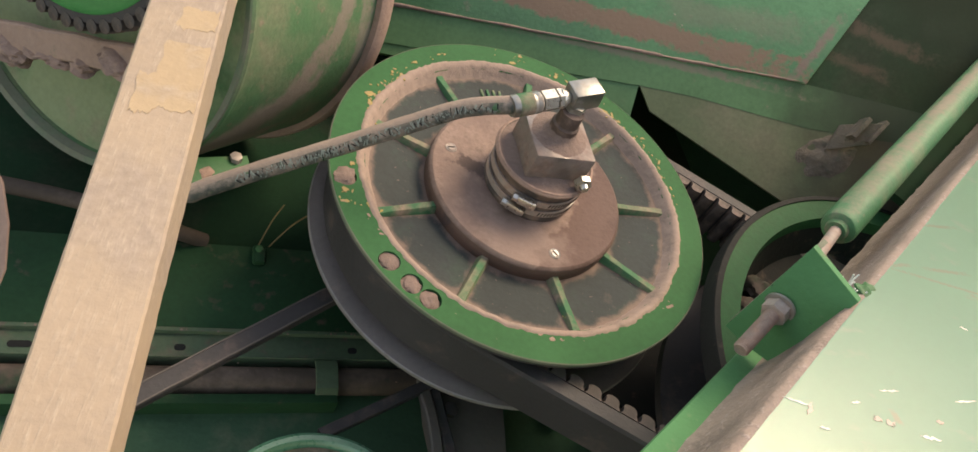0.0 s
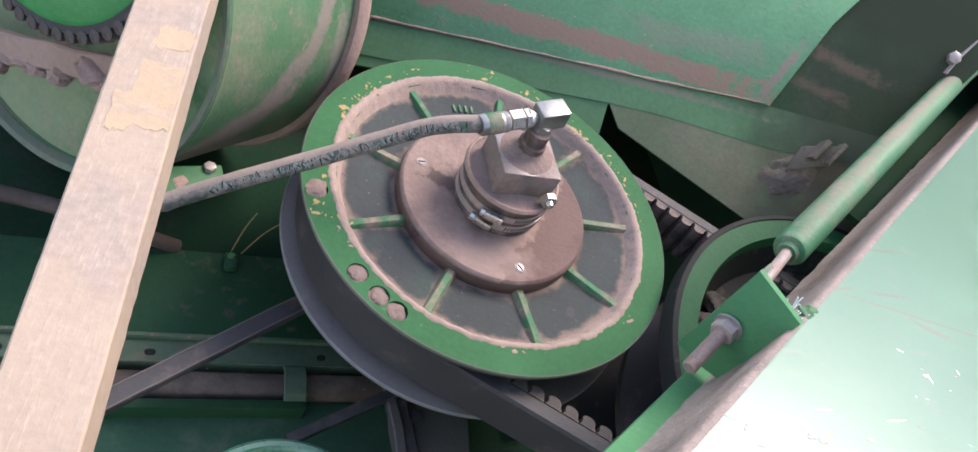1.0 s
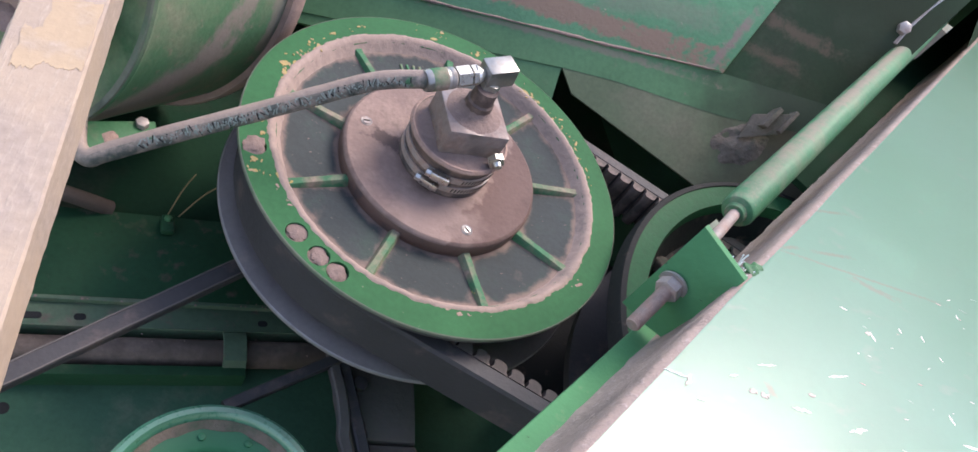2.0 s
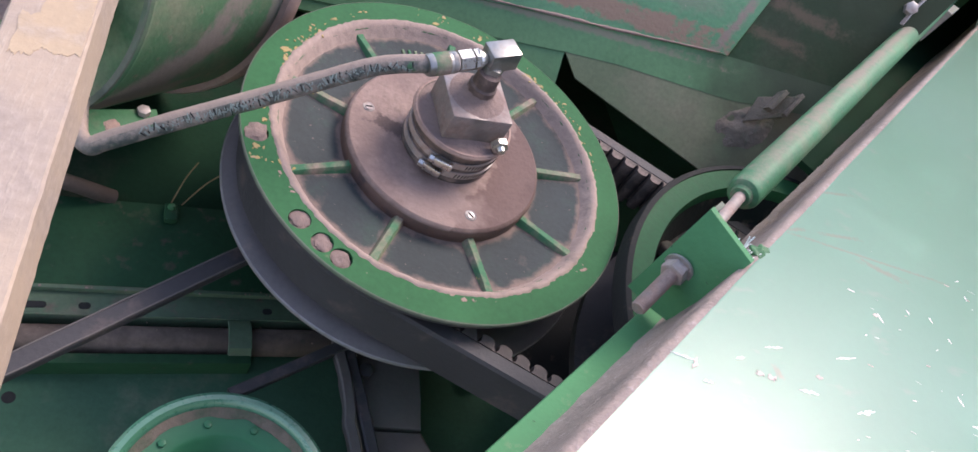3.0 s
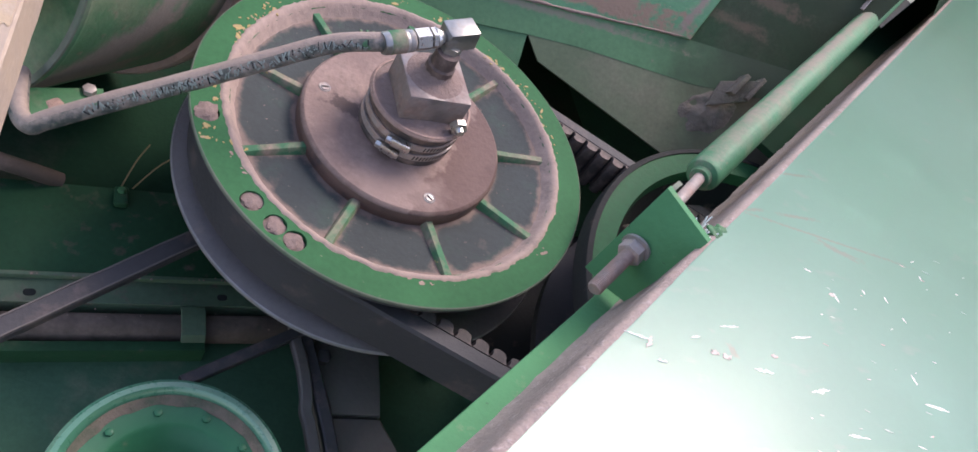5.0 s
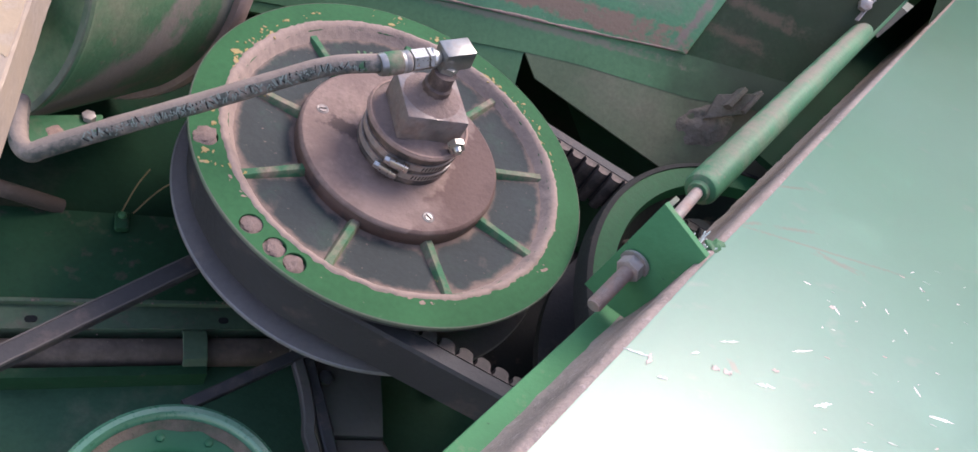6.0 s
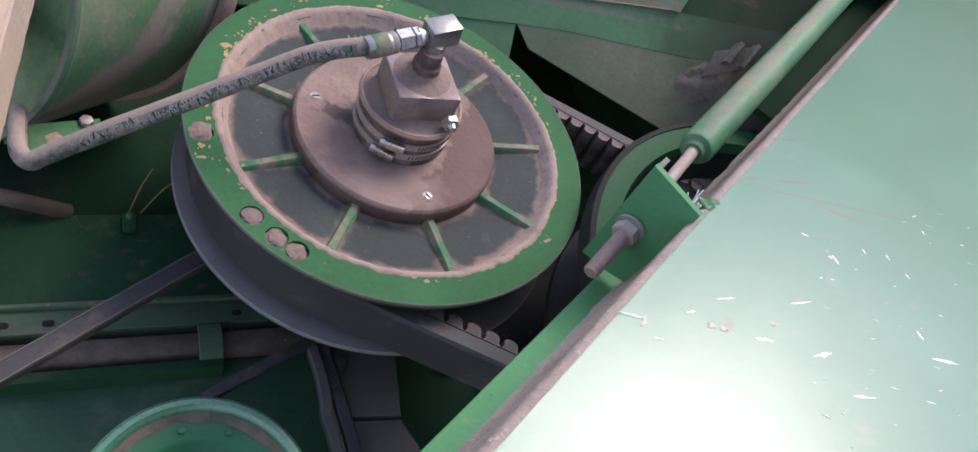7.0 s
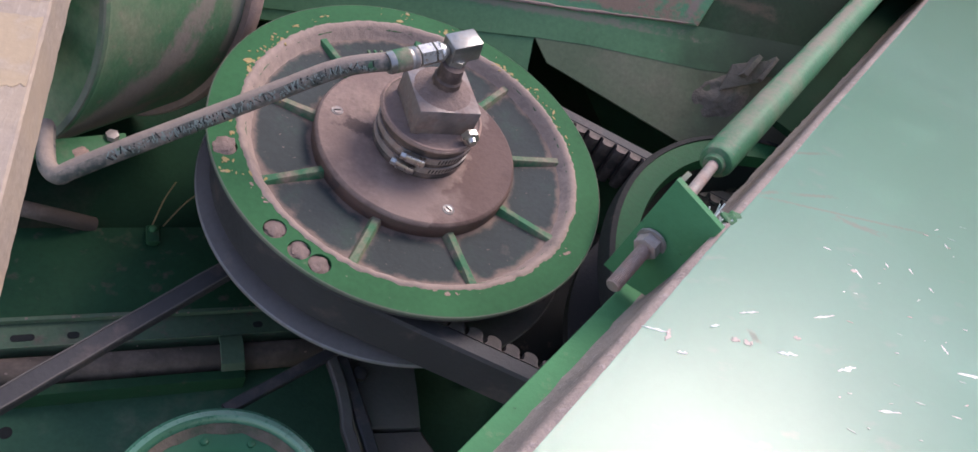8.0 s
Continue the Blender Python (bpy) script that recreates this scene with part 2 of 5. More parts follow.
M_YELLOW = surface("yellow primer", (0.36, 0.255, 0.1), 0.8, layers=[(DUST, 0.9, 120, 0.5, 0.7, ONE)])
M_CHIP = surface("bared paint chip", (0.74, 0.75, 0.7), 0.6)
M_NICK = surface("rubbed pale paint", (0.36, 0.52, 0.43), 0.5)
M_SCUFF = surface("pink primer scuff", (0.5, 0.42, 0.36), 0.6)
M_STRAW = surface("straw", (0.22, 0.15, 0.07), 0.8)
# black of the pieces that paint the dark inside holes and slots
M_HOLE = surface("painted dark of a hole", (0.008, 0.008, 0.008), 0.9)
M_BACK = surface("pale pink of the reflected wall", (0.95, 0.72, 0.55), 0.8)
M_EARTH = surface("dry earth", (0.2, 0.16, 0.12), 0.95)


# ==== tools
def finish(ob, bm, material, angle=35):
    me = bpy.data.meshes.new(ob if isinstance(ob, str) else ob.name)
    bmesh.ops.recalc_face_normals(bm, faces=bm.faces)
    for fc in bm.faces:
        fc.smooth = True
    bm.to_mesh(me)
    bm.free()
    me.set_sharp_from_angle(angle=radians(angle))
    me.materials.append(material)
    return me


def part(name, bm, material, parent, label="", angle=35):
    """Links a bmesh, given in world metres, as one mesh under a thing or a part."""
    ob = new(name, finish(name, bm, material, angle))
    ob.parent = parent
    ob.matrix_parent_inverse = world_of(parent).inverted()
    return tagged(ob, label) if label else ob


def world_of(ob):
    m = ob.matrix_basis.copy()
    while ob.parent:
        m = ob.parent.matrix_basis @ ob.matrix_parent_inverse @ m
        ob = ob.parent
    return m


def thing(name, base, label, category, group="", kind=""):
    ob = new(name)
    ob.empty_display_size = 0.02
    ob.matrix_basis = Matrix.Translation(base)
    return tagged(ob, label, category, group, kind)


def solid(name, bm, material, label, category="", group="", kind="", angle=35):
    return tagged(new(name, finish(name, bm, material, angle)), label, category, group, kind)


def frame_of(origin, axis, side=(0, 0, 1)):
    """A pose whose z runs along axis."""
    z = Vector(axis).normalized()
    x = Vector(side).cross(z)
    if x.length < 1e-4:
        x = Vector((1, 0, 0))
    x.normalize()
    y = z.cross(x)
    m = Matrix((x, y, z)).transposed().to_4x4()
    m.translation = origin
    return m


def lathe(profile, seg=96, m=Matrix(), bm=None, closed=False):
    """Turns (radius, height) pairs about z."""
    bm = bm or bmesh.new()
    rings = []
    for r, z in profile:
        if r < 1e-6:
            rings.append([bm.verts.new(m @ Vector((0, 0, z)))])
        else:
            rings.append([bm.verts.new(m @ Vector((r * math.cos(a * 2 * math.pi / seg), r * math.sin(a * 2 * math.pi / seg), z))) for a in range(seg)])
    pairs = list(zip(rings, rings[1:]))
    if closed:
        pairs.append((rings[-1], rings[0]))
    for a, b in pairs:
        for i in range(seg):
            j = (i + 1) % seg
            q = [a[i % len(a)], a[j % len(a)], b[j % len(b)], b[i % len(b)]]
            q = list(dict.fromkeys(q))
            if len(q) > 2:
                bm.faces.new(q)
    return bm


def box(size, m=Matrix(), bevel=0.0, bm=None):
    bm = bm or bmesh.new()
    made = bmesh.ops.create_cube(bm, size=1, matrix=m @ Matrix.Diagonal((*size, 1)))
    if bevel:
        edges = {e for v in made["verts"] for e in v.link_edges}
        bmesh.ops.bevel(bm, geom=list(edges), offset=bevel, segments=2, affect="EDGES", profile=0.5)
    return bm


def hexagon(radius, height, m=Matrix(), bm=None, seg=6, cap=0.15):
    """A nut or a bolt's head with chamfered corners."""
    k = radius * cap
    return lathe([(0, 0), (radius, 0), (radius, height - k * 0.5), (radius - k, height), (0, height)], seg, m, bm)


def tube(points, radius, seg=16, bm=None, caps=True, wobble=0.0, sub=8):
    """A round tube along a smooth line through the points."""
    bm = bm or bmesh.new()
    pts = smooth_line(points, sub)
    rings = []
    side = Vector((0, 0, 1))
    for i, p in enumerate(pts):
        d = (pts[min(i + 1, len(pts) - 1)] - pts[max(i - 1, 0)]).normalized()
        side = (side - d * side.dot(d)).normalized()
        other = d.cross(side)
        ring = []
        for k in range(seg):
            a = 2 * math.pi * k / seg
            r = radius * (1 + wobble * noise.noise((p + side * math.cos(a) * radius) * 60))
            ring.append(bm.verts.new(p + (side * math.cos(a) + other * math.sin(a)) * r))
        rings.append(ring)
    for a, b in zip(rings, rings[1:]):
        for k in range(seg):
            bm.faces.new([a[k], a[(k + 1) % seg], b[(k + 1) % seg], b[k]])
    if caps:
        bm.faces.new(rings[0])
        bm.faces.new(rings[-1])
    return bm


def smooth_line(points, sub=8):
    pts = [Vector(p) for p in points]
    if len(pts) == 2 or sub == 1:
        return pts
    out = []
    for i in range(len(pts) - 1):
        a, b, c, d = pts[max(i - 1, 0)], pts[i], pts[i + 1], pts[min(i + 2, len(pts) - 1)]
        for k in range(sub):
            t = k / sub
            out.append(0.5 * ((2 * b) + (c - a) * t + (2 * a - 5 * b + 4 * c - d) * t * t + (3 * b - a - 3 * c + d) * t ** 3))
    out.append(pts[-1])
    return out


def slab(outline, low, high, place=lambda x, y, z: Vector((x, y, z)), bevel=0.0, bm=None):
    """A plate with the given outline between two heights."""
    bm = bm or bmesh.new()
    a = [bm.verts.new(place(x, y, low)) for x, y in outline]
    b = [bm.verts.new(place(x, y, high)) for x, y in outline]
    n = len(outline)
    fs = [bm.faces.new(a[::-1]), bm.faces.new(b)]
    for i in range(n):
        fs.append(bm.faces.new([a[i], a[(i + 1) % n], b[(i + 1) % n], b[i]]))
    if bevel:
        bmesh.ops.bevel(bm, geom=list(fs[1].edges), offset=bevel, segments=2, affect="EDGES", profile=0.5)
    return bm


def ribbon(points, width, thick, up=(0, 0, 1), bm=None):
    """A belt or strap of rectangular section along a line; width runs along up."""
    bm = bm or bmesh.new()
    pts = [Vector(p) for p in points]
    up = Vector(up)
    rings = []
    for i, p in enumerate(pts):
        d = (pts[min(i + 1, len(pts) - 1)] - pts[max(i - 1, 0)]).normalized()
        u = (up - d * up.dot(d)).normalized()
        s = d.cross(u)
        b = min(width, thick) * 0.15
        sec = [(-1, -1, 0, b), (-1, -1, b, 0), (1, -1, -b, 0), (1, -1, 0, b), (1, 1, 0, -b), (1, 1, -b, 0), (-1, 1, b, 0), (-1, 1, 0, -b)]
        rings.append([bm.verts.new(p + s * (x * thick / 2 + dx) + u * (y * width / 2 + dy)) for x, y, dx, dy in sec])
    for a, b in zip(rings, rings[1:]):
        for k in range(8):
            bm.faces.new([a[k], a[(k + 1) % 8], b[(k + 1) % 8], b[k]])
    bm.faces.new(rings[0])
    bm.faces.new(rings[-1][::-1])
    return bm


def clod(centre, size, seed, bm=None, squash=0.6):
    """A lump of dust."""
    bm = bm or bmesh.new()
    made = bmesh.ops.create_icosphere(bm, subdivisions=3, radius=1)
    for v in made["verts"]:
        k = 1 + 0.5 * noise.noise(v.co * 1.3 + Vector((seed, 0, 0))) + 0.2 * noise.noise(v.co * 4 + Vector((0, seed, 0)))
        v.co = Vector(centre) + Vector((v.co.x * size * k, v.co.y * size * k, v.co.z * size * k * squash))
    return bm


def polar(r, degrees, z=0.0):
    return Vector((r * math.cos(radians(degrees)), r * math.sin(radians(degrees)), z))


W0 = Vector((0.183, 0.29, -0.031))
WX, WY, WN = Vector((0.965, -0.0847, 0.2476)), Vector((-0.1008, 0.7528, 0.6505)), Vector((-0.2415, -0.6528, 0.718))


def dust_or_shade_band(mat, place, across, along, half, length, colour, strength=0.9, soft=0.7):
    """A ragged streak of dust, dirt or painted shade: its middle, the unit vectors across and along it, half its width
    and half its length.
    """
    nt = mat.node_tree
    p = nt.nodes["Principled BSDF"]
    co = nt.nodes.new("ShaderNodeTexCoord").outputs["Object"]

    def reach(vector, size):
        sub = nt.nodes.new("ShaderNodeVectorMath")
        sub.operation = "SUBTRACT"
        nt.links.new(co, sub.inputs[0])
        sub.inputs[1].default_value = place
        dot = nt.nodes.new("ShaderNodeVectorMath")
        dot.operation = "DOT_PRODUCT"
        nt.links.new(sub.outputs[0], dot.inputs[0])
        dot.inputs[1].default_value = Vector(vector) / size
        ab = nt.nodes.new("ShaderNodeMath")
        ab.operation = "ABSOLUTE"
        nt.links.new(dot.outputs["Value"], ab.inputs[0])
        return ab.outputs[0]
    far = nt.nodes.new("ShaderNodeMath")
    far.operation = "MAXIMUM"
    nt.links.new(reach(across, half), far.inputs[0])
    nt.links.new(reach(along, length), far.inputs[1])
    for scale, amount in ((0.6 / half, 0.9), (3.0 / half, 0.5)):
        nz = nt.nodes.new("ShaderNodeTexNoise")
        nz.inputs["Scale"].default_value, nz.inputs["Detail"].default_value = scale, 6
        nt.links.new(co, nz.inputs["Vector"])
        ma = nt.nodes.new("ShaderNodeMath")
        ma.operation = "MULTIPLY_ADD"
        ma.inputs[1].default_value = amount * 2
        sb = nt.nodes.new("ShaderNodeMath")
        sb.operation = "SUBTRACT"
        nt.links.new(far.outputs[0], sb.inputs[0])
        sb.inputs[1].default_value = amount
        nt.links.new(nz.outputs["Fac"], ma.inputs[0])
        nt.links.new(sb.outputs[0], ma.inputs[2])
        far = ma
    mr = nt.nodes.new("ShaderNodeMapRange")
    mr.interpolation_type = "SMOOTHSTEP"
    mr.inputs["From Min"].default_value, mr.inputs["From Max"].default_value = 1 - soft, 1 + soft * 0.4
    mr.inputs["To Min"].default_value, mr.inputs["To Max"].default_value = strength, 0.0
    nt.links.new(far.outputs[0], mr.inputs["Value"])
    mx = nt.nodes.new("ShaderNodeMix")
    mx.data_type = "RGBA"
    nt.links.new(mr.outputs[0], mx.inputs["Factor"])
    nt.links.new(p.inputs["Base Color"].links[0].from_socket, mx.inputs["A"])
    mx.inputs["B"].default_value = (*colour, 1)
    nt.links.new(mx.outputs["Result"], p.inputs["Base Color"])
    rx = nt.nodes.new("ShaderNodeMix")
    nt.links.new(mr.outputs[0], rx.inputs["Factor"])
    nt.links.new(p.inputs["Roughness"].links[0].from_socket, rx.inputs["A"])
    rx.inputs["B"].default_value = 0.9
    nt.links.new(rx.outputs["Result"], p.inputs["Roughness"])


def on_wall(s, h):
    return W0 + WX * s + WY * h


M_UPPER = surface("upper sheet green paint", (0.1, 0.255, 0.115), 0.42, spec=0.5, layers=[(DUST, 0.9, 40, 0.64, 0.8, ONE)])
dust_or_shade_band(M_UPPER, on_wall(-0.1, 0.088), WX * 0.083 + WY * 0.9965, WX, 0.017, 0.34, (0.34, 0.2, 0.14), 0.95, 0.35)
dust_or_shade_band(M_UPPER, on_wall(0.238, 0.09), WX * 0.87 - WY * 0.5, WX * 0.5 + WY * 0.87, 0.007, 0.06, DUST, 0.85)
dust_or_shade_band(M_UPPER, on_wall(0.12, 0.115), WY, WX, 0.022, 0.12, DUST, 0.35)
# wide dark band paints the side sheet's shade over its brown dirt
dust_or_shade_band(M_SIDE, on_wall(0.5, 0.17), WX * 0.8 + WY * 0.6, WX * -0.6 + WY * 0.8, 0.19, 0.5, (0.036, 0.042, 0.026), 0.95, 1.0)
dust_or_shade_band(M_SIDE, on_wall(0.33, 0.13), WX * 0.25 + WY * 0.97, WX * 0.97 - WY * 0.25, 0.012, 0.08, (0.2, 0.12, 0.09), 0.45, 0.9)
dust_or_shade_band(M_SIDE, on_wall(0.3, 0.085), WX * 0.2 + WY * 0.98, WX * 0.98 - WY * 0.2, 0.009, 0.05, (0.2, 0.12, 0.09), 0.4, 0.9)
# dark bands paint shade at the right of beam and gusset, over dirt
dust_or_shade_band(M_WALL, on_wall(0.37, -0.0), WX, WY, 0.18, 0.2, (0.045, 0.052, 0.036), 0.92, 1.0)
dust_or_shade_band(M_PLATE, on_wall(0.39, -0.06), WX, WY, 0.15, 0.3, (0.075, 0.06, 0.045), 0.92, 1.0)
dust_or_shade_band(M_WALL, on_wall(0.0, 0.04), WX * 0.05 + WY, WX, 0.006, 0.2, DUST, 0.6)
for e0, m0, e1, m1, w in ((-0.0127, -0.3019, 0.0959, -0.428, 0.0016), (-0.0068, -0.3026, 0.013, -0.3137, 0.002), (0.024, -0.3242, 0.0605, -0.3515, 0.002), (0.0841, -0.2982, 0.1236, -0.3233, 0.002), (0.03, -0.36, 0.05, -0.40, 0.004), (-0.17, -0.357, -0.165, -0.362, 0.006)):
    a, b = [Vector((0.687 * e - 0.726 * m, 0.726 * e + 0.687 * m, 0)) for e, m in ((e0, m0), (e1, m1))]
    run = (b - a).normalized()
    mid = (a + b) / 2
    mid.z = 0.2929 - (-0.0494 * (mid.x + 0.186) + 0.157 * (mid.y + 0.6587)) / 0.9864
    dust_or_shade_band(M_COVER, mid, (-run.y, run.x, 0), run, w, (b - a).length / 2, (0.36, 0.27, 0.22), 0.45)
# dark field with a straight edge, and an oily stain, on the hub plate
dust_or_shade_band(M_HUB, (0.098, -0.01, 0), (0.93, -0.36, 0), (0.36, 0.93, 0), 0.043, 0.14, (0.115, 0.066, 0.056), 0.8, 0.15)
dust_or_shade_band(M_HUB, (-0.068, 0.002, 0), (0.3, 0.95, 0), (0.95, -0.3, 0), 0.011, 0.022, (0.07, 0.045, 0.04), 0.85, 0.4)
dust_or_shade_band(M_HUB, (0.0, -0.09, 0), (0, 1, 0), (1, 0, 0), 0.03, 0.05, (0.3, 0.21, 0.18), 0.5, 0.6)


# ==== setting: ground, floor sheets, sloping back wall
def build_ground():
    bm = bmesh.new()
    bmesh.ops.create_grid(bm, x_segments=8, y_segments=8, size=400, matrix=pose(0, 0, -1.3))
    solid("ground", bm, M_EARTH, "bare dry earth under the machine", "ground", kind="structure")
    # wall added out of view; its colour tints the cover's reflection
    bm = box((16, 0.2, 4.2), pose(4.4, 4.4, 0.8, 0, 0, -45))
    solid("wall_reflected", bm, M_BACK, "pale wall added out of view to reflect in the cover", "wall", kind="structure")


U, V = Vector((0.973, 0.23, 0)), Vector((-0.23, 0.973, 0))


def uv(u, v, z):
    return U * u + V * v + Vector((0, 0, z))


def build_floor():
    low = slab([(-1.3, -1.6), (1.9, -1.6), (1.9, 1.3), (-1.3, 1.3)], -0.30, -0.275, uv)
    solid("floor", low, M_BOTTOM, "green sheet darkened for shade metal bottom of the drive compartment", "floor", kind="structure")
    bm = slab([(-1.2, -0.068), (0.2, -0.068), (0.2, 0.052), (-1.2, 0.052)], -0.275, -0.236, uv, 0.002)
    solid("floor_panel", bm, M_FLOOR, "green folded floor panel darkened for shade", "panel", kind="structure")
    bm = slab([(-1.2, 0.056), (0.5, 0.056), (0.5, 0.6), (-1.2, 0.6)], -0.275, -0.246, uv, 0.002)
    solid("floor_panel", bm, M_SHADE, "green floor panel with its shade in the colour", "panel", kind="structure")
    # rail with a lip and slots
    rail = thing("rail", uv(-0.3, -0.087, -0.275), "green steel rail with slotted holes and a raised lip", "rail")
    part("web", slab([(-1.2, -0.1), (0.08, -0.1), (0.08, -0.07), (-1.2, -0.07)], -0.275, -0.242, uv, 0.001), M_RAIL, rail)
    part("cap", slab([(-1.2, -0.1), (0.08, -0.1), (0.08, -0.0985), (-1.2, -0.0985)], -0.2418, -0.2405, uv, 0.0003), M_RAIL, rail)
    part("lip", slab([(-1.2, -0.071), (0.08, -0.071), (0.08, -0.066), (-1.2, -0.066)], -0.2419, -0.2345, uv, 0.001), M_RAIL, rail)
    # slots are black pieces on the web, their inner shade painted
    for u, w in ((-0.3438, 0.0041), (-0.3915, 0.0095), (-0.1484, 0.0038), (-0.5, 0.0095)):
        bm = slab([(u - w + 0.004 * math.cos(a) * 1 if math.cos(a) < 0 else u + w - 0.004 + 0.004 * math.cos(a), -0.088 + 0.004 * math.sin(a)) for a in [k * math.pi / 8 for k in range(16)]], -0.2425, -0.2412, uv)
        part("slot", bm, M_HOLE, rail)
    # pipe in its channel, with a clip
    pipe = thing("pipe", uv(-0.3, -0.123, -0.275), "dusty steel pipe lying in a channel under a green clip", "pipe")
    part("tube", tube([uv(-1.2, -0.121, -0.258), uv(0.08, -0.121, -0.258)], 0.0165, 20, sub=1), M_PIPE, pipe)
    part("clip", ribbon([uv(-0.183, -0.1, -0.245), uv(-0.183, -0.108, -0.239), uv(-0.183, -0.12, -0.2385), uv(-0.183, -0.137, -0.241), uv(-0.183, -0.144, -0.25), uv(-0.183, -0.146, -0.272)], 0.026, 0.003, U), M_RAIL, pipe)
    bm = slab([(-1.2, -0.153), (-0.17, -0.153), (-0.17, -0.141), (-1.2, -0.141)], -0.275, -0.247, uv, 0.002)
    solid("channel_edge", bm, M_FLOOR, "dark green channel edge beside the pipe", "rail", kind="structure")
    # hole is a black disc on the sheet, its inner shade painted
    bm = slab([(-0.4072 + 0.0065 * math.cos(k * math.pi / 10), -0.1786 + 0.0065 * math.sin(k * math.pi / 10)) for k in range(20)], -0.276, -0.2744, uv)
    solid("floor_hole", bm, M_HOLE, "round drain hole in the bottom sheet", "hole", kind="structure")
    # dust lying on the pipe and along the lip
    bm = bmesh.new()
    for i in range(70):
        u = -0.5 + 0.55 * random.random()
        side = random.random() < 0.5
        clod(uv(u, -0.0685 + random.gauss(0, 0.0015), -0.2342) if side else uv(u, -0.118 + random.gauss(0, 0.005), -0.243), random.uniform(0.0005, 0.0014), i, bm, 0.3)
    solid("loose_dust", bm, M_HOLEDIRT, "crumbs of dust on the rail's lip and the pipe", "dust", kind="stuff")
    # small tab at the seam, with straw caught on it
    tab = thing("tab", uv(-0.262, 0.045, -0.236), "small green folded tab at the panel seam", "tab")
    part("plate", box((0.016, 0.026, 0.012), Matrix.Translation(uv(-0.262, 0.036, -0.231)) @ pose(0, 0, 0, 0, 0, 13), 0.004), M_FLOOR, tab)
    part("rivet", lathe([(0, 0.005), (0.004, 0.003), (0.005, 0)], 12, pose(*uv(-0.262, 0.041, -0.225))), M_GREEN, tab)
    for a, b in (((-0.262, 0.052), (-0.235, 0.094)), ((-0.25, 0.05), (-0.2, 0.085))):
        bm = tube([uv(*a, -0.232), uv((a[0] + b[0]) / 2, (a[1] + b[1]) / 2 + 0.003, -0.212), uv(*b, -0.2)], 0.0009, 6)
        solid("straw", bm, M_STRAW, "dry straw stalk caught on the tab", "straw", "loose straw")


def wl(s, h, o):
    return W0 + WX * s + WY * h + WN * o


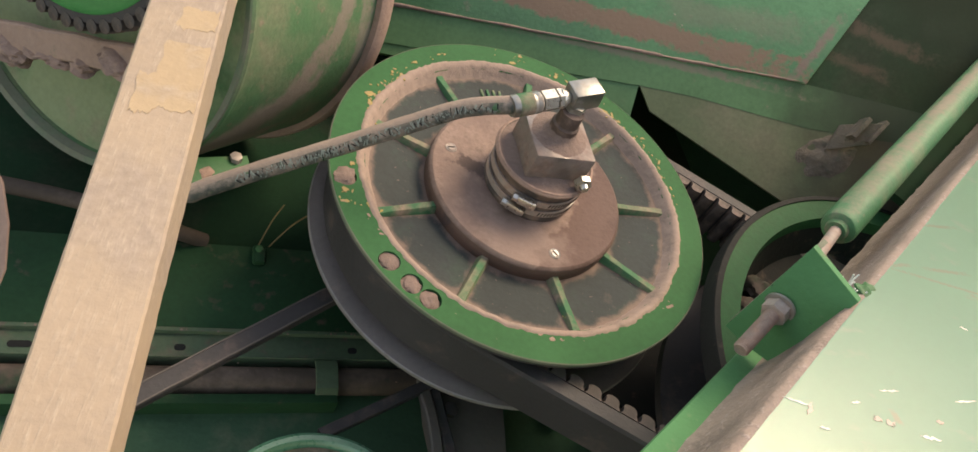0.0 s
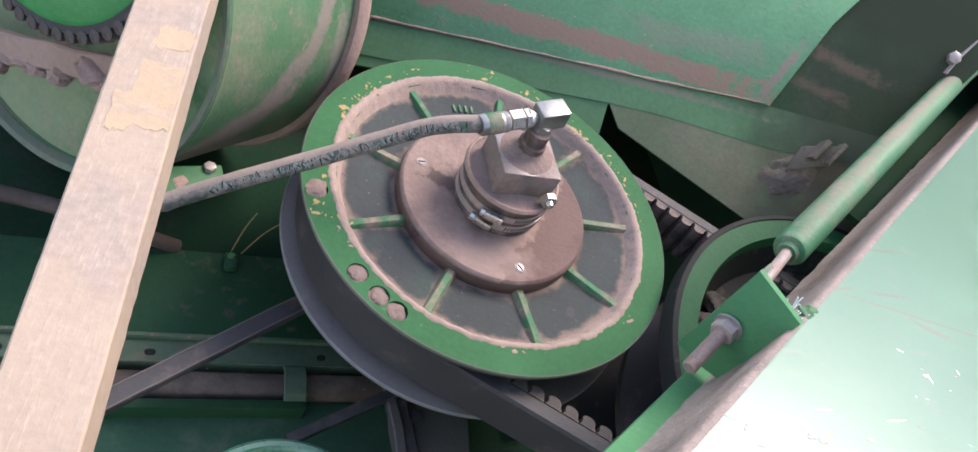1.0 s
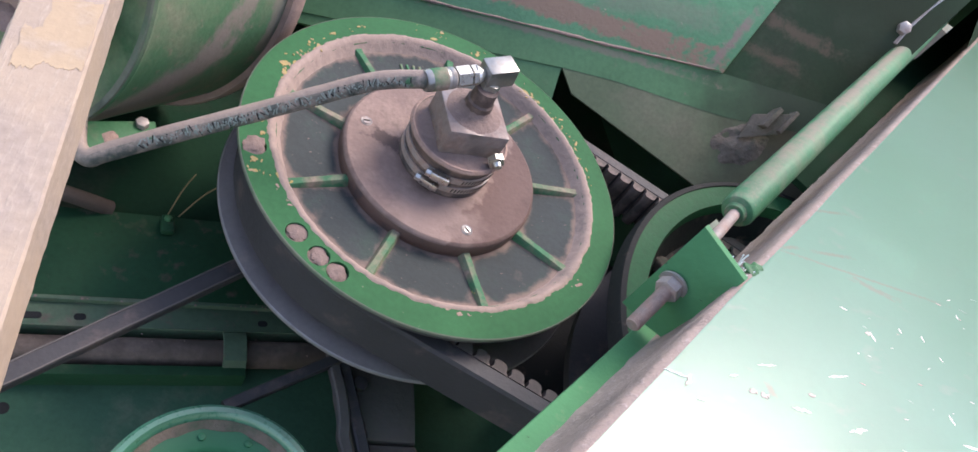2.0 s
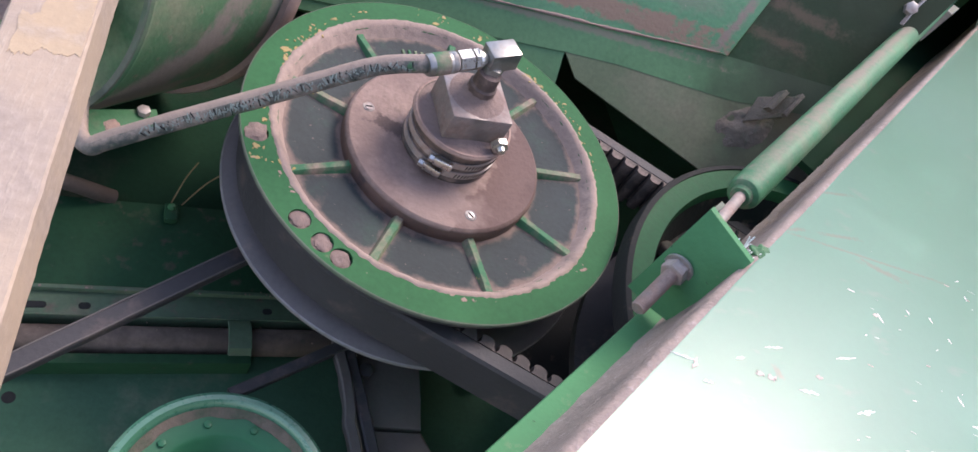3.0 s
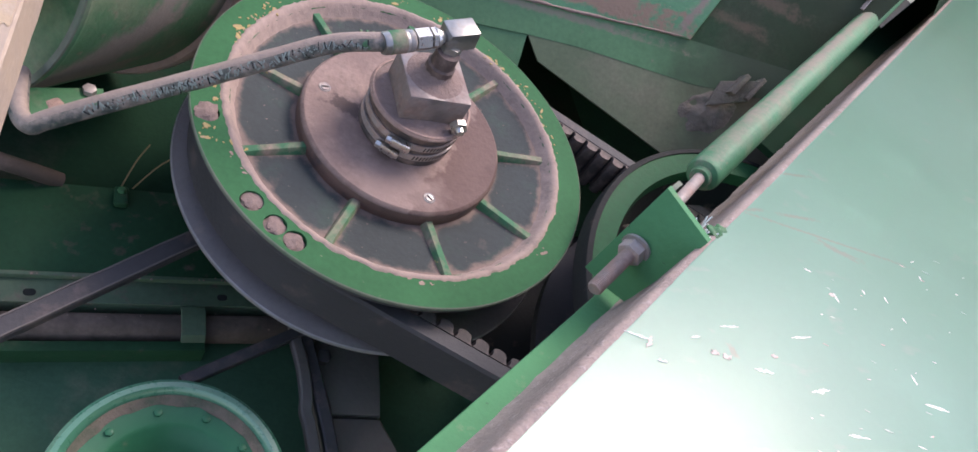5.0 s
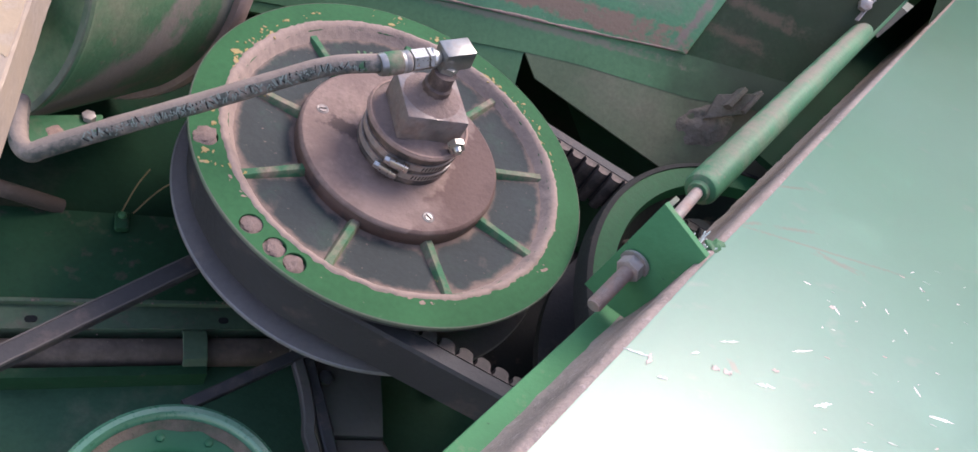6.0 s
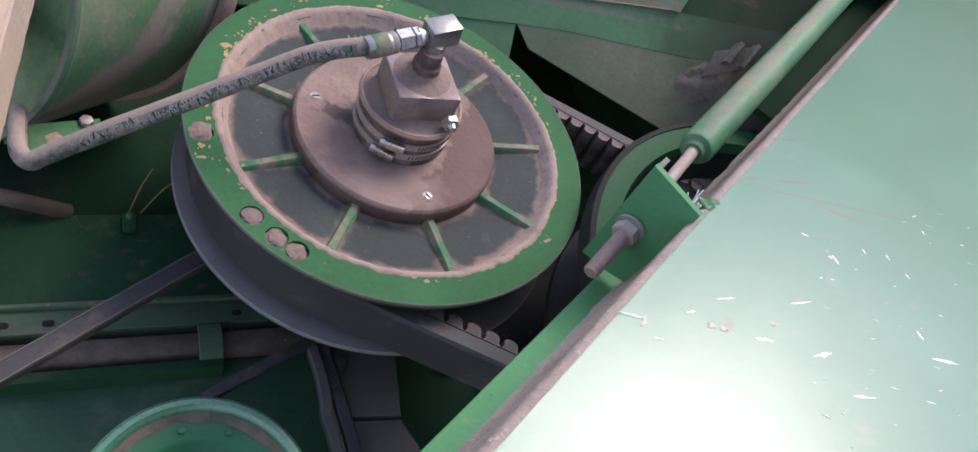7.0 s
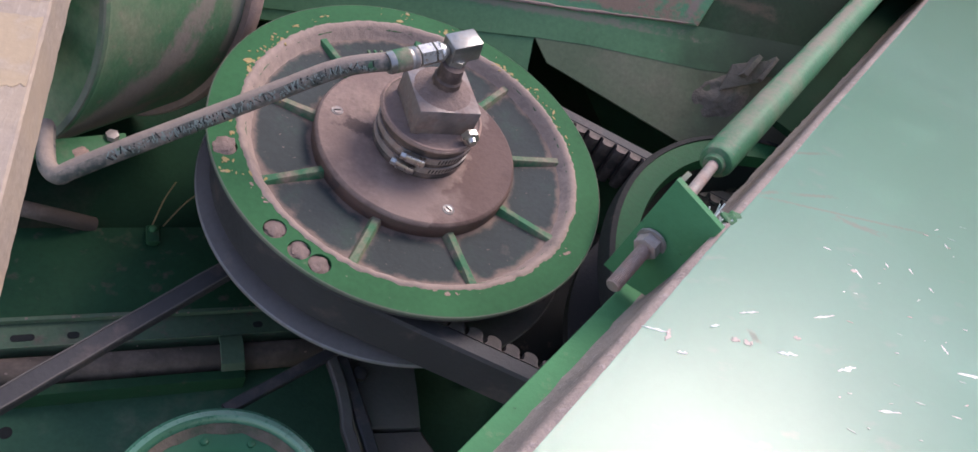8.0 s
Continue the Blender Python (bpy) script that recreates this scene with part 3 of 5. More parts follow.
def build_back():
    wall = thing("wall_back", wl(0, 0, -0.1), "sloping green sheet wall with dust in its folds", "wall", kind="structure")
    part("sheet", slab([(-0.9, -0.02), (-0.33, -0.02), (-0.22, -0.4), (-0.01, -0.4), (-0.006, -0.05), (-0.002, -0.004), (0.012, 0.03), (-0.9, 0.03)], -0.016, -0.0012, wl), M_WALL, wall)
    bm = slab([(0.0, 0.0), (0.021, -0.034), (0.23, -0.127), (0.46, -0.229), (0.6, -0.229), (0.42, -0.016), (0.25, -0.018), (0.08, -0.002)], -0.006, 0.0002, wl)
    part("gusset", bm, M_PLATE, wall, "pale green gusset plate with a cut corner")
    # deck added out of view to keep the sun off the floor behind
    a, b, c = wl(-0.9, 0.335, 0), wl(0.42, 0.335, 0), wl(0.68, 0.355, -0.02)
    back = Vector((0.1, 1.7, 0.05))
    bm = bmesh.new()
    vs = [bm.verts.new(p) for p in (a, b, c, a + back, b + back, c + back)]
    bm.faces.new([vs[0], vs[1], vs[4], vs[3]])
    bm.faces.new([vs[1], vs[2], vs[5], vs[4]])
    bmesh.ops.solidify(bm, geom=list(bm.faces), thickness=0.006)
    part("sun_block_deck", bm, M_WALL, wall)
    # dark shelf added to close the bright gap beside the cover
    part("gap_block_shelf", slab([(0.42, -0.252), (3.5, -0.252), (3.5, -1.4), (0.7, -1.4), (0.45, -0.5)], 0.055, 0.065, lambda e, m, z: EX * e + EM * m + Vector((0, 0, z))), M_SHADE, wall)
    # rear, outer and end sheets added to block stray light
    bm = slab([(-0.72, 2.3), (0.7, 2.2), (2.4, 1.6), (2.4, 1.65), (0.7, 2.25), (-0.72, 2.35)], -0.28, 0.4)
    part("rear_light_block", bm, M_FLOOR, wall)
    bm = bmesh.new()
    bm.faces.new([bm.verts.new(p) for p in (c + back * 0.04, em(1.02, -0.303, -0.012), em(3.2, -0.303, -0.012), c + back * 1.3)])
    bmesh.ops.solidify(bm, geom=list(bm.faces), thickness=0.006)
    part("rear_sun_block", bm, M_FLOOR, wall)
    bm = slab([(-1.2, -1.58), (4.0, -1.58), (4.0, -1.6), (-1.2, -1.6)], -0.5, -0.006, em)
    part("outer_light_block", bm, M_FLOOR, wall)
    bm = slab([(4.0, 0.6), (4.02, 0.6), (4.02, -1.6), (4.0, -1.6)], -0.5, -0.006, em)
    part("end_light_block", bm, M_FLOOR, wall)
    bm = slab([(-0.9, -0.01), (0.0, 0.0), (0.08, -0.002), (0.25, -0.018), (0.42, -0.016), (0.445, 0.03), (0.234, 0.0445), (-0.9, 0.054)], -0.008, 0.0007, wl)
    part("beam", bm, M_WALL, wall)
    bm = slab([(-0.9, 0.054), (0.236, 0.044), (0.305, 0.183), (0.42, 0.34), (-0.9, 0.34)], -0.012, 0.0035, wl, 0.0015)
    part("upper_panel", bm, M_UPPER, wall)
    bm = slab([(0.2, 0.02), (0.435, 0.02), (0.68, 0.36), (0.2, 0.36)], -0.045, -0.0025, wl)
    part("side_panel", bm, M_SIDE, wall, "green side sheet with painted shade and dust streaks")
    # dust drifted along the fold and the seam
    for line, half, name in (([(-0.5, 0.0535), (-0.02, 0.0485), (0.03, 0.0465), (0.23, 0.0462)], 0.002, "dust_line"),):
        pts = smooth_line([(a, b, 0) for a, b in line], 40)
        bm = bmesh.new()
        rings = []
        for i, p in enumerate(pts):
            q = Vector((p.x * 25, p.y * 25, half * 300))
            w1 = half * (1 + 0.9 * noise.noise(q) + 0.6 * noise.noise(q * 3.7))
            w2 = half * (1 + 0.9 * noise.noise(q + Vector((9, 0, 0))) + 0.6 * noise.noise(q * 4.1 + Vector((3, 0, 0))))
            end = min(1, i / 6, (len(pts) - 1 - i) / 6)
            w1, w2 = max(0.1 * half, w1) * end, max(0.1 * half, w2) * end
            base, low = 0.0034, 0.0013
            rings.append([bm.verts.new(wl(p.x, p.y + y, base + o)) for y, o in ((w1, -0.0004), (w1 * 0.6, low), (0, low * 1.5), (-w2 * 0.6, low), (-w2, -0.0004))])
        for a, b in zip(rings, rings[1:]):
            for k in range(4):
                bm.faces.new([a[k], b[k], b[k + 1], a[k + 1]])
        part(name, bm, M_DUST, wall, "", 80)
    bm = bmesh.new()
    for i in range(26):
        t = random.random()
        sx = -0.35 + 0.56 * t
        hy = 0.085 + (0.1 - sx) * 0.07 + abs(random.gauss(0, 0.022))
        clod(wl(sx, hy, 0.005), random.uniform(0.0005, 0.0014), i, bm, 0.25)
    part("dust_crumbs", bm, M_DUST, wall)["kind"] = "stuff"
    # a heap of dust and a folded lug lying on the slope
    heap = bmesh.new()
    rows = []
    for i in range(41):
        row = []
        for k in range(41):
            p, q = -1 + i / 20, -1 + k / 20
            v = Vector((p * 2.2, q * 2.2, 1.7))
            rise = max(0.0, 1 - (p * p + q * q) * (1 + 0.5 * noise.noise(v))) * (0.55 + 0.6 * noise.noise(v * 0.9) + 0.1 * noise.noise(v * 3))
            row.append(heap.verts.new(wl(0.283 + 0.047 * p + 0.012 * q, -0.053 + 0.036 * q, -0.0012 + 0.011 * rise)))
        rows.append(row)
    for a, b in zip(rows, rows[1:]):
        for k in range(40):
            heap.faces.new([a[k], b[k], b[k + 1], a[k + 1]])
    solid("dust_heap", heap, M_HEAP, "heap of caked dust lying on the gusset plate", "dust", kind="stuff", angle=85)
    lug = thing("lug", wl(0.32, -0.02, 0.0), "dusty bent steel lug on the sloping plate", "lug")
    part("foot", slab([(0.278, -0.045), (0.33, -0.03), (0.35, 0.004), (0.292, -0.006)], 0.002, 0.007, lambda p, q, r: wl(p, q, r + (p - 0.28) * 0.35), 0.0015), M_HEAP, lug)
    part("ear", slab([(0.3, -0.022), (0.307, -0.026), (0.327, 0.004), (0.321, 0.008)], 0.004, 0.034, wl, 0.0015), M_HEAP, lug)
    part("fold", slab([(0.33, -0.03), (0.352, 0.004), (0.347, 0.008), (0.325, -0.026)], 0.006, 0.032, wl, 0.0015), M_HEAP, lug)


# ==== the main pulley
def build_pulley():
    pulley = thing("pulley", (0, 0, -0.275), "large green variable-speed pulley with dusty brown hub and ribbed web", "pulley")
    # flange with bolt holes
    bm = lathe([(0.186, -0.004), (0.191, -0.0005), (0.193, 0.0), (0.2242, 0.0), (0.2255, -0.0008), (0.2258, -0.0025), (0.2252, -0.0045), (0.223, -0.006), (0.186, -0.016)], 160, closed=True)
    me = finish("flange", bm, M_FLANGE)
    flange = new("flange", me)
    cut = bmesh.new()
    for a in HOLES:
        lathe([(0, -0.05), (0.0112, -0.05), (0.0112, 0.05), (0, 0.05)], 28, pose(*polar(0.2095, a)), cut)
    cutter = new("cutter", finish("cutter", cut, M_FLANGE))
    md = flange.modifiers.new("holes", "BOOLEAN")
    md.object, md.operation, md.solver = cutter, "DIFFERENCE", "EXACT"
    bpy.context.view_layer.update()
    made = bpy.data.meshes.new_from_object(flange.evaluated_get(bpy.context.evaluated_depsgraph_get()))
    flange.modifiers.clear()
    flange.data = made
    made.set_sharp_from_angle(angle=radians(12))
    bpy.data.objects.remove(cutter)
    flange.parent = pulley
    flange.matrix_parent_inverse = world_of(pulley).inverted()
    part("edge_wear", lathe([(0.2243, 0.0002), (0.2254, -0.0004), (0.22605, -0.0022), (0.2257, -0.0042)], 160), M_CRUST, flange, "thin line of dust on the flange edge")
    for i, a in enumerate(HOLES):
        p = polar(0.2095, a)
        bolt = part("bolt", hexagon(0.0075, 0.006, pose(p.x, p.y, -0.009, 0, 0, a)), M_DULL, pulley)
        part("dirt", clod((p.x, p.y, -0.0042 if i else -0.001), 0.0112, i, None, 0.32), M_HOLEDIRT, bolt)
    # underside of the sheave, web and ribs
    part("upper_sheave", lathe([(0.05, -0.03), (0.18, -0.03), (0.214, -0.009), (0.2225, -0.0085), (0.223, -0.012), (0.218, -0.0185), (0.1, -0.05), (0.05, -0.05)], 128, closed=True), M_RUBBER, pulley, "dark sheave cone under the flange")
    part("web", lathe([(0.04, -0.028), (0.04, -0.0225), (0.12, -0.021), (0.17, -0.0155), (0.181, -0.013), (0.188, -0.004), (0.188, -0.026)], 128, closed=True), M_WEB, pulley)
    for k in range(9):
        a = -110.5 + 40 * k
        bm = bmesh.new()
        m = pose(0, 0, 0, 0, 0, a)
        sec = [(0.112, -0.0125, 0.005), (0.14, -0.0115, 0.0046), (0.172, -0.0095, 0.0048), (0.183, -0.009, 0.0055)]
        rings = []
        for r, top, w in sec:
            rings.append([bm.verts.new(m @ Vector(q)) for q in ((r, -w - 0.003, -0.024), (r, -w, top - 0.002), (r, -w + 0.0015, top), (r, w - 0.0015, top), (r, w, top - 0.002), (r, w + 0.003, -0.024))])
        for p, q in zip(rings, rings[1:]):
            for i in range(5):
                bm.faces.new([p[i], p[i + 1], q[i + 1], q[i]])
        bm.faces.new(rings[-1])
        bm.faces.new(rings[0][::-1])
        part("rib", bm, M_RIB, pulley)
    # dust packed round the inside of the flange
    bm = bmesh.new()
    seg, rings = 360, []
    for r0, z0, jr, jz in ((0.1795, -0.0142, 0.0012, 0.0), (0.1812, -0.0122, 0.0012, 0.0005), (0.1835, -0.0078, 0.0012, 0.0008), (0.187, -0.002, 0.0012, 0.0006), (0.1905, 0.0012, 0.0014, 0.0005), (0.1935, 0.0011, 0.0028, 0.0005), (0.1955, -0.0005, 0.0036, 0.0)):
        ring = []
        for i in range(seg):
            a = 360 * i / seg
            d = polar(1, a)
            n1 = 0.45 * noise.noise(d * 7 + Vector((0, 0, r0 * 20))) + 0.7 * noise.noise(d * 26 + Vector((0, 0, r0 * 40))) + 0.4 * noise.noise(d * 70)
            back = 0.5 + 0.5 * math.cos(radians(a - 100))
            r = r0 + jr * n1 - (0.004 if r0 > 0.19 else 0.002 if r0 < 0.182 else 0) * back * (1 if r0 < 0.183 else -0.3)
            ring.append(bm.verts.new(polar(r, a, z0 + jz * noise.noise(d * 18 + Vector((r0 * 90, 0, 0))))))
        rings.append(ring)
    for p, q in zip(rings, rings[1:]):
        for i in range(seg):
            bm.faces.new([p[i], p[(i + 1) % seg], q[(i + 1) % seg], q[i]])
    part("dust_ring", bm, M_RIMDUST, pulley, "caked dust inside the flange", 80)
    spots = [(150, 0.199, 9), (163, 0.2, 5), (194, 0.203, 7), (201, 0.214, 6), (128, 0.205, 4), (52, 0.199, 8), (38, 0.203, 6), (22, 0.197, 6), (75, 0.21, 5), (100, 0.216, 4), (215, 0.199, 3), (-35, 0.199, 2), (-80, 0.2, 2)]
    for a0, r0, count in spots:
        for k in range(int(count * 2.6)):
            a, r = a0 + random.gauss(0, 4.5), min(0.2215, max(0.194, r0 - 0.002 + random.gauss(0, 0.0055)))
            if abs(r - 0.2095) < 0.014 and any(abs((a - h + 180) % 360 - 180) < 4.2 for h in HOLES):
                continue
            size = 0.0006 + 0.003 * random.random() ** 3
            n = 16
            c0, c1 = random.uniform(0.9, 1.9), random.uniform(0.6, 1.0)
            turn = radians(a + random.gauss(90, 50))
            seed = Vector((a, r * 100, k))
            out = []
            for i in range(n):
                t = 2 * math.pi * i / n
                k2 = size * (1 + 0.55 * noise.noise(seed + Vector((math.cos(t), math.sin(t), 0)) * 1.3) + random.uniform(-0.2, 0.2))
                x, y = math.cos(t) * k2 * c0, math.sin(t) * k2 * c1
                out.append((polar(r, a).x + x * math.cos(turn) - y * math.sin(turn), polar(r, a).y + x * math.sin(turn) + y * math.cos(turn)))
            part("paint_chip", slab(out, -0.0005, 0.0002 + 0.00004 * k), M_YELLOW if a % 360 < 212 else M_DUST, flange)
    # raised casting marks, not legible
    for k in range(4):
        a = 103 + 3.0 * k
        p = polar(0.156, a)
        part("casting_mark", box((0.0035, 0.012, 0.003), pose(p.x, p.y, -0.0165, 0, 0, a - 90), 0.0008), M_RIB, pulley)
    # hub plate
    hub = part("hub_plate", lathe([(0.02, 0.0), (0.1125, 0.0), (0.1152, -0.002), (0.116, -0.004), (0.1155, -0.0235), (0.02, -0.0235)], 128, closed=True), M_HUB, pulley, "round brown hub plate under dust")
    part("rim", lathe([(0.1162, -0.0045), (0.1165, -0.006), (0.116, -0.0225), (0.1155, -0.0235)], 128), M_HUBSIDE, hub)
    for a in (168.7, -70.0, 49.5):
        p = polar(0.0955, a)
        sc = part("screw", lathe([(0, 0.0012), (0.0042, 0.0012), (0.0048, 0.0002), (0.0062, 0.0009), (0.0068, 0)], 20, pose(p.x, p.y, 0.0)), M_DULL, hub)
        part("slot", box((0.0075, 0.0012, 0.0008), pose(p.x, p.y, 0.0015, 0, 0, a + 30)), M_HOLE, sc)
    # lower sheave and shaft
    part("lower_sheave", lathe([(0.03, -0.075), (0.1, -0.077), (0.214, -0.094), (0.224, -0.0965), (0.227, -0.0985), (0.227, -0.104), (0.222, -0.107), (0.1, -0.125), (0.03, -0.13)], 160, closed=True), M_SHEAVE, pulley, "worn grey lower sheave")
    part("worn_edge", lathe([(0.2262, -0.0976), (0.2274, -0.0983), (0.2279, -0.1), (0.2274, -0.1025), (0.2262, -0.103)], 160), M_STEELEDGE, pulley, "bright worn edge of the lower sheave")
    part("groove_pulley", lathe([(0.02, -0.132), (0.06, -0.132), (0.06, -0.138), (0.046, -0.15), (0.06, -0.163), (0.06, -0.17), (0.02, -0.17)], 64, closed=True), M_RUBBER, pulley)
    part("shaft", lathe([(0, -0.275), (0.025, -0.275), (0.025, 0.004), (0, 0.004)], 32), M_DULL, pulley)
    return pulley


HOLES = (198.4, 227.7, 236.3, 242.7)


def build_union():
    u = thing("rotary_union", (0, 0, 0.0), "dusty steel hydraulic rotary union with clamped rubber boot", "coupling")
    part("boot", lathe([(0.03, 0), (0.0535, 0.0), (0.0542, 0.004), (0.052, 0.008), (0.0525, 0.016), (0.0515, 0.018), (0.0525, 0.026), (0.0515, 0.03), (0.053, 0.038), (0.0555, 0.043), (0.0565, 0.0465), (0.054, 0.049), (0.05, 0.0475), (0.03, 0.047)], 72), M_BOOT, u, "black rubber boot under dust")
    for z, a in ((0.0085, -110), (0.0235, -103)):
        band = part("hose_clamp", lathe([(0.0525, z), (0.0541, z), (0.0541, z + 0.0085), (0.0525, z + 0.0085)], 72, closed=True), M_DULL, u, "perforated steel hose clamp")
        p = polar(0.0582, a, z + 0.005)
        m = Matrix.Translation(p) @ pose(0, 0, 0, 0, 0, a + 90)
        part("screw_housing", box((0.022, 0.008, 0.010), m, 0.0022), M_STEEL, band)
        part("screw", hexagon(0.0042, 0.006, m @ pose(-0.010, 0, 0, 0, -90, 0)), M_STEEL, band)
        for k in range(14):
            q = polar(0.0543, a + 28 + 4.2 * k, z + 0.0042)
            part("slot", box((0.0012, 0.0004, 0.0055), Matrix.Translation(q) @ pose(0, 0, 0, 0, 12, a + 118 + 4.2 * k)), M_HOLE, band)
    part("lip_dust", lathe([(0.0545, 0.049), (0.057, 0.0475), (0.0575, 0.0455), (0.0555, 0.0495), (0.0535, 0.0498)], 72, closed=True), M_DUST, u, "dust on the boot's lip")
    m = pose(0.001, -0.001, 0.0655, 0, 0, 15)
    bm = box((0.07, 0.066, 0.036), m, 0.0035)
    part("block", bm, M_BLOCK, u, "square steel union block")
    part("dust_mound", lathe([(0.032, 0.0832), (0.028, 0.0848), (0.022, 0.0862), (0.0175, 0.089), (0.0145, 0.094)], 48), M_HOLEDIRT, u, "dust heaped round the neck")
    part("boot_dust", lathe([(0.0535, 0.0487), (0.05, 0.0481), (0.044, 0.0492), (0.036, 0.051), (0.03, 0.0515)], 48), M_HOLEDIRT, u, "dust filling the boot's mouth")
    part("bleed_bolt", hexagon(0.0095, 0.008, pose(0.0375, -0.0315, 0.058, 90, 0, 15)), M_STEEL, u)
    part("bleed_tip", lathe([(0, 0.014), (0.004, 0.013), (0.0055, 0.008), (0.0055, 0)], 16, pose(0.0375, -0.0315, 0.058, 90, 0, 15)), M_STEEL, u)
    part("neck", lathe([(0.0155, 0.083), (0.0155, 0.1), (0.0135, 0.102), (0.0125, 0.117), (0, 0.117)], 12, pose(0.0, 0.0, 0)), M_NECK, u)
    d = Vector((-0.86, -0.46, -0.14)).normalized()
    top = Vector((0.002, 0.012, 0.131))
    el = part("elbow", box((0.023, 0.023, 0.034), frame_of(top, d) @ pose(0, 0, -0.003), 0.002), M_ZINC, u, "bright zinc elbow fitting")
    part("stem", hexagon(0.0125, 0.010, frame_of(Vector((0.001, 0.006, 0.112)), (0, 0.2, 1))), M_ZINC, el)


def build_hose():
    d = Vector((-0.86, -0.46, -0.14)).normalized()
    start = Vector((0.002, 0.012, 0.131)) + d * 0.015
    hose = thing("hydraulic_hose", (-0.338, -0.11, -0.05), "dusty green-black hydraulic hose with zinc crimp fitting", "hose")
    part("cone", lathe([(0.004, 0), (0.006, 0), (0.0105, 0.008), (0.0105, 0.01), (0, 0.01)], 24, frame_of(start, d)), M_STEEL, hose)
    part("lock_nut", hexagon(0.0108, 0.007, frame_of(start + d * 0.0085, d)), M_STEEL, hose)
    part("nut", hexagon(0.0112, 0.016, frame_of(start + d * 0.017, d)), M_STEEL, hose)
    fer = frame_of(start + d * 0.0335, d)
    part("ferrule", lathe([(0, 0), (0.0095, 0), (0.0113, 0.002), (0.0113, 0.006), (0.0109, 0.007), (0.0113, 0.008), (0.0113, 0.030), (0.0102, 0.033), (0, 0.033)], 32, fer), M_ZINC, hose, "crimped zinc ferrule")
    part("paint_daub", lathe([(0.01135, 0.010), (0.01145, 0.0105), (0.01145, 0.026), (0.01135, 0.0265)], 32, fer), M_RIB, hose, "green paint daubed round the ferrule")
    e = start + d * 0.06
    line = [e, (-0.110, -0.029, 0.101), (-0.160, -0.046, 0.071), (-0.209, -0.064, 0.041), (-0.234, -0.073, 0.026), (-0.290, -0.093, -0.008), (-0.327, -0.107, -0.031), (-0.338, -0.111, -0.038), (-0.35, -0.1, -0.041), (-0.359, -0.073, -0.045), (-0.366, -0.045, -0.05)]
    part("tube", tube(line, 0.0084, 24, wobble=0.04), M_HOSE, hose)
    crust = [Vector(p) + Vector((-0.0006, 0.0016, 0.0024)) for p in line]
    part("dust_crust", tube(crust, 0.0073, 20, wobble=0.07), M_HOSEDUST, hose, "dust crust along the upper side")
    # printing on the hose that cannot be read
    pts = smooth_line(line, 8)
    for i in range(190):
        k = 3.5 + 38 * (i + random.uniform(-0.3, 0.3)) / 190
        p, q = pts[int(k)], pts[int(k) + 1]
        p = p + (q - p) * (k % 1)
        ax = (q - pts[int(k)]).normalized()
        out = (Vector((-0.2, -0.75, 0.3)) - ax * ax.dot(Vector((-0.2, -0.75, 0.3)))).normalized()
        out = (out + ax.cross(out) * random.gauss(0, 0.3)).normalized()
        m = frame_of(p + out * 0.0081, out, ax) @ pose(0, 0, 0, 0, 0, random.gauss(0, 25))
        part("print_bar", box((random.uniform(0.0022, 0.0075), random.uniform(0.0006, 0.0016), 0.0007), m), M_CHIPG if i % 4 else M_BLACK, hose)


M_CHIPG = surface("grey-green print", (0.2, 0.235, 0.205), 0.7)


# ==== the wide belt and the second pulley
C2 = Vector((0.499, -0.177, 0))


def build_belt():
    belt = thing("variator_belt", (0, -0.21, -0.09), "wide black cogged variator belt", "belt")
    d = Vector((C2.x, C2.y, 0)).normalized()
    nrm = Vector((-d.y, d.x, 0))
    ra, rb = 0.2035, 0.195
    base = math.degrees(math.atan2(d.y, d.x))
    tilt = math.degrees(math.acos((ra - rb) / C2.length))
    pts = []
    for k in range(61):
        a = base + tilt + (360 - 2 * tilt) * k / 60
        pts.append(polar(ra, a, -0.054))
    for k in range(41):
        a = base - tilt + 2 * tilt * k / 40
        pts.append(C2 + polar(rb, a, -0.054))
    pts.append(pts[0])
    part("band", ribbon(pts, 0.060, 0.021), M_RUBBER, belt)
    tooth = [(-0.0103, -0.001), (-0.0085, 0.0006), (-0.0074, 0.003), (-0.0078, 0.0062), (-0.0083, 0.0085), (-0.0068, 0.0108), (-0.003, 0.012), (0.0015, 0.0118), (0.0052, 0.0102), (0.007, 0.0075), (0.0073, 0.004), (0.0085, 0.001), (0.0103, -0.001)]
    cog = finish("cog", slab(tooth, -0.0297, 0.0297), M_COG, 40)
    for sign in (1, -1):
        a = polar(ra, base + sign * tilt, -0.054)
        b = C2 + polar(rb, base + sign * tilt, -0.054)
        run = (b - a).normalized()
        inward = -nrm * sign
        for k in range(22):
            ob = new("cog", cog)
            ob.parent = belt
            ob.matrix_parent_inverse = world_of(belt).inverted()
            m = Matrix((run, inward, run.cross(inward))).transposed().to_4x4()
            m.translation = a + run * (0.012 + 0.0205 * k) + inward * 0.0102
            ob.matrix_basis = m


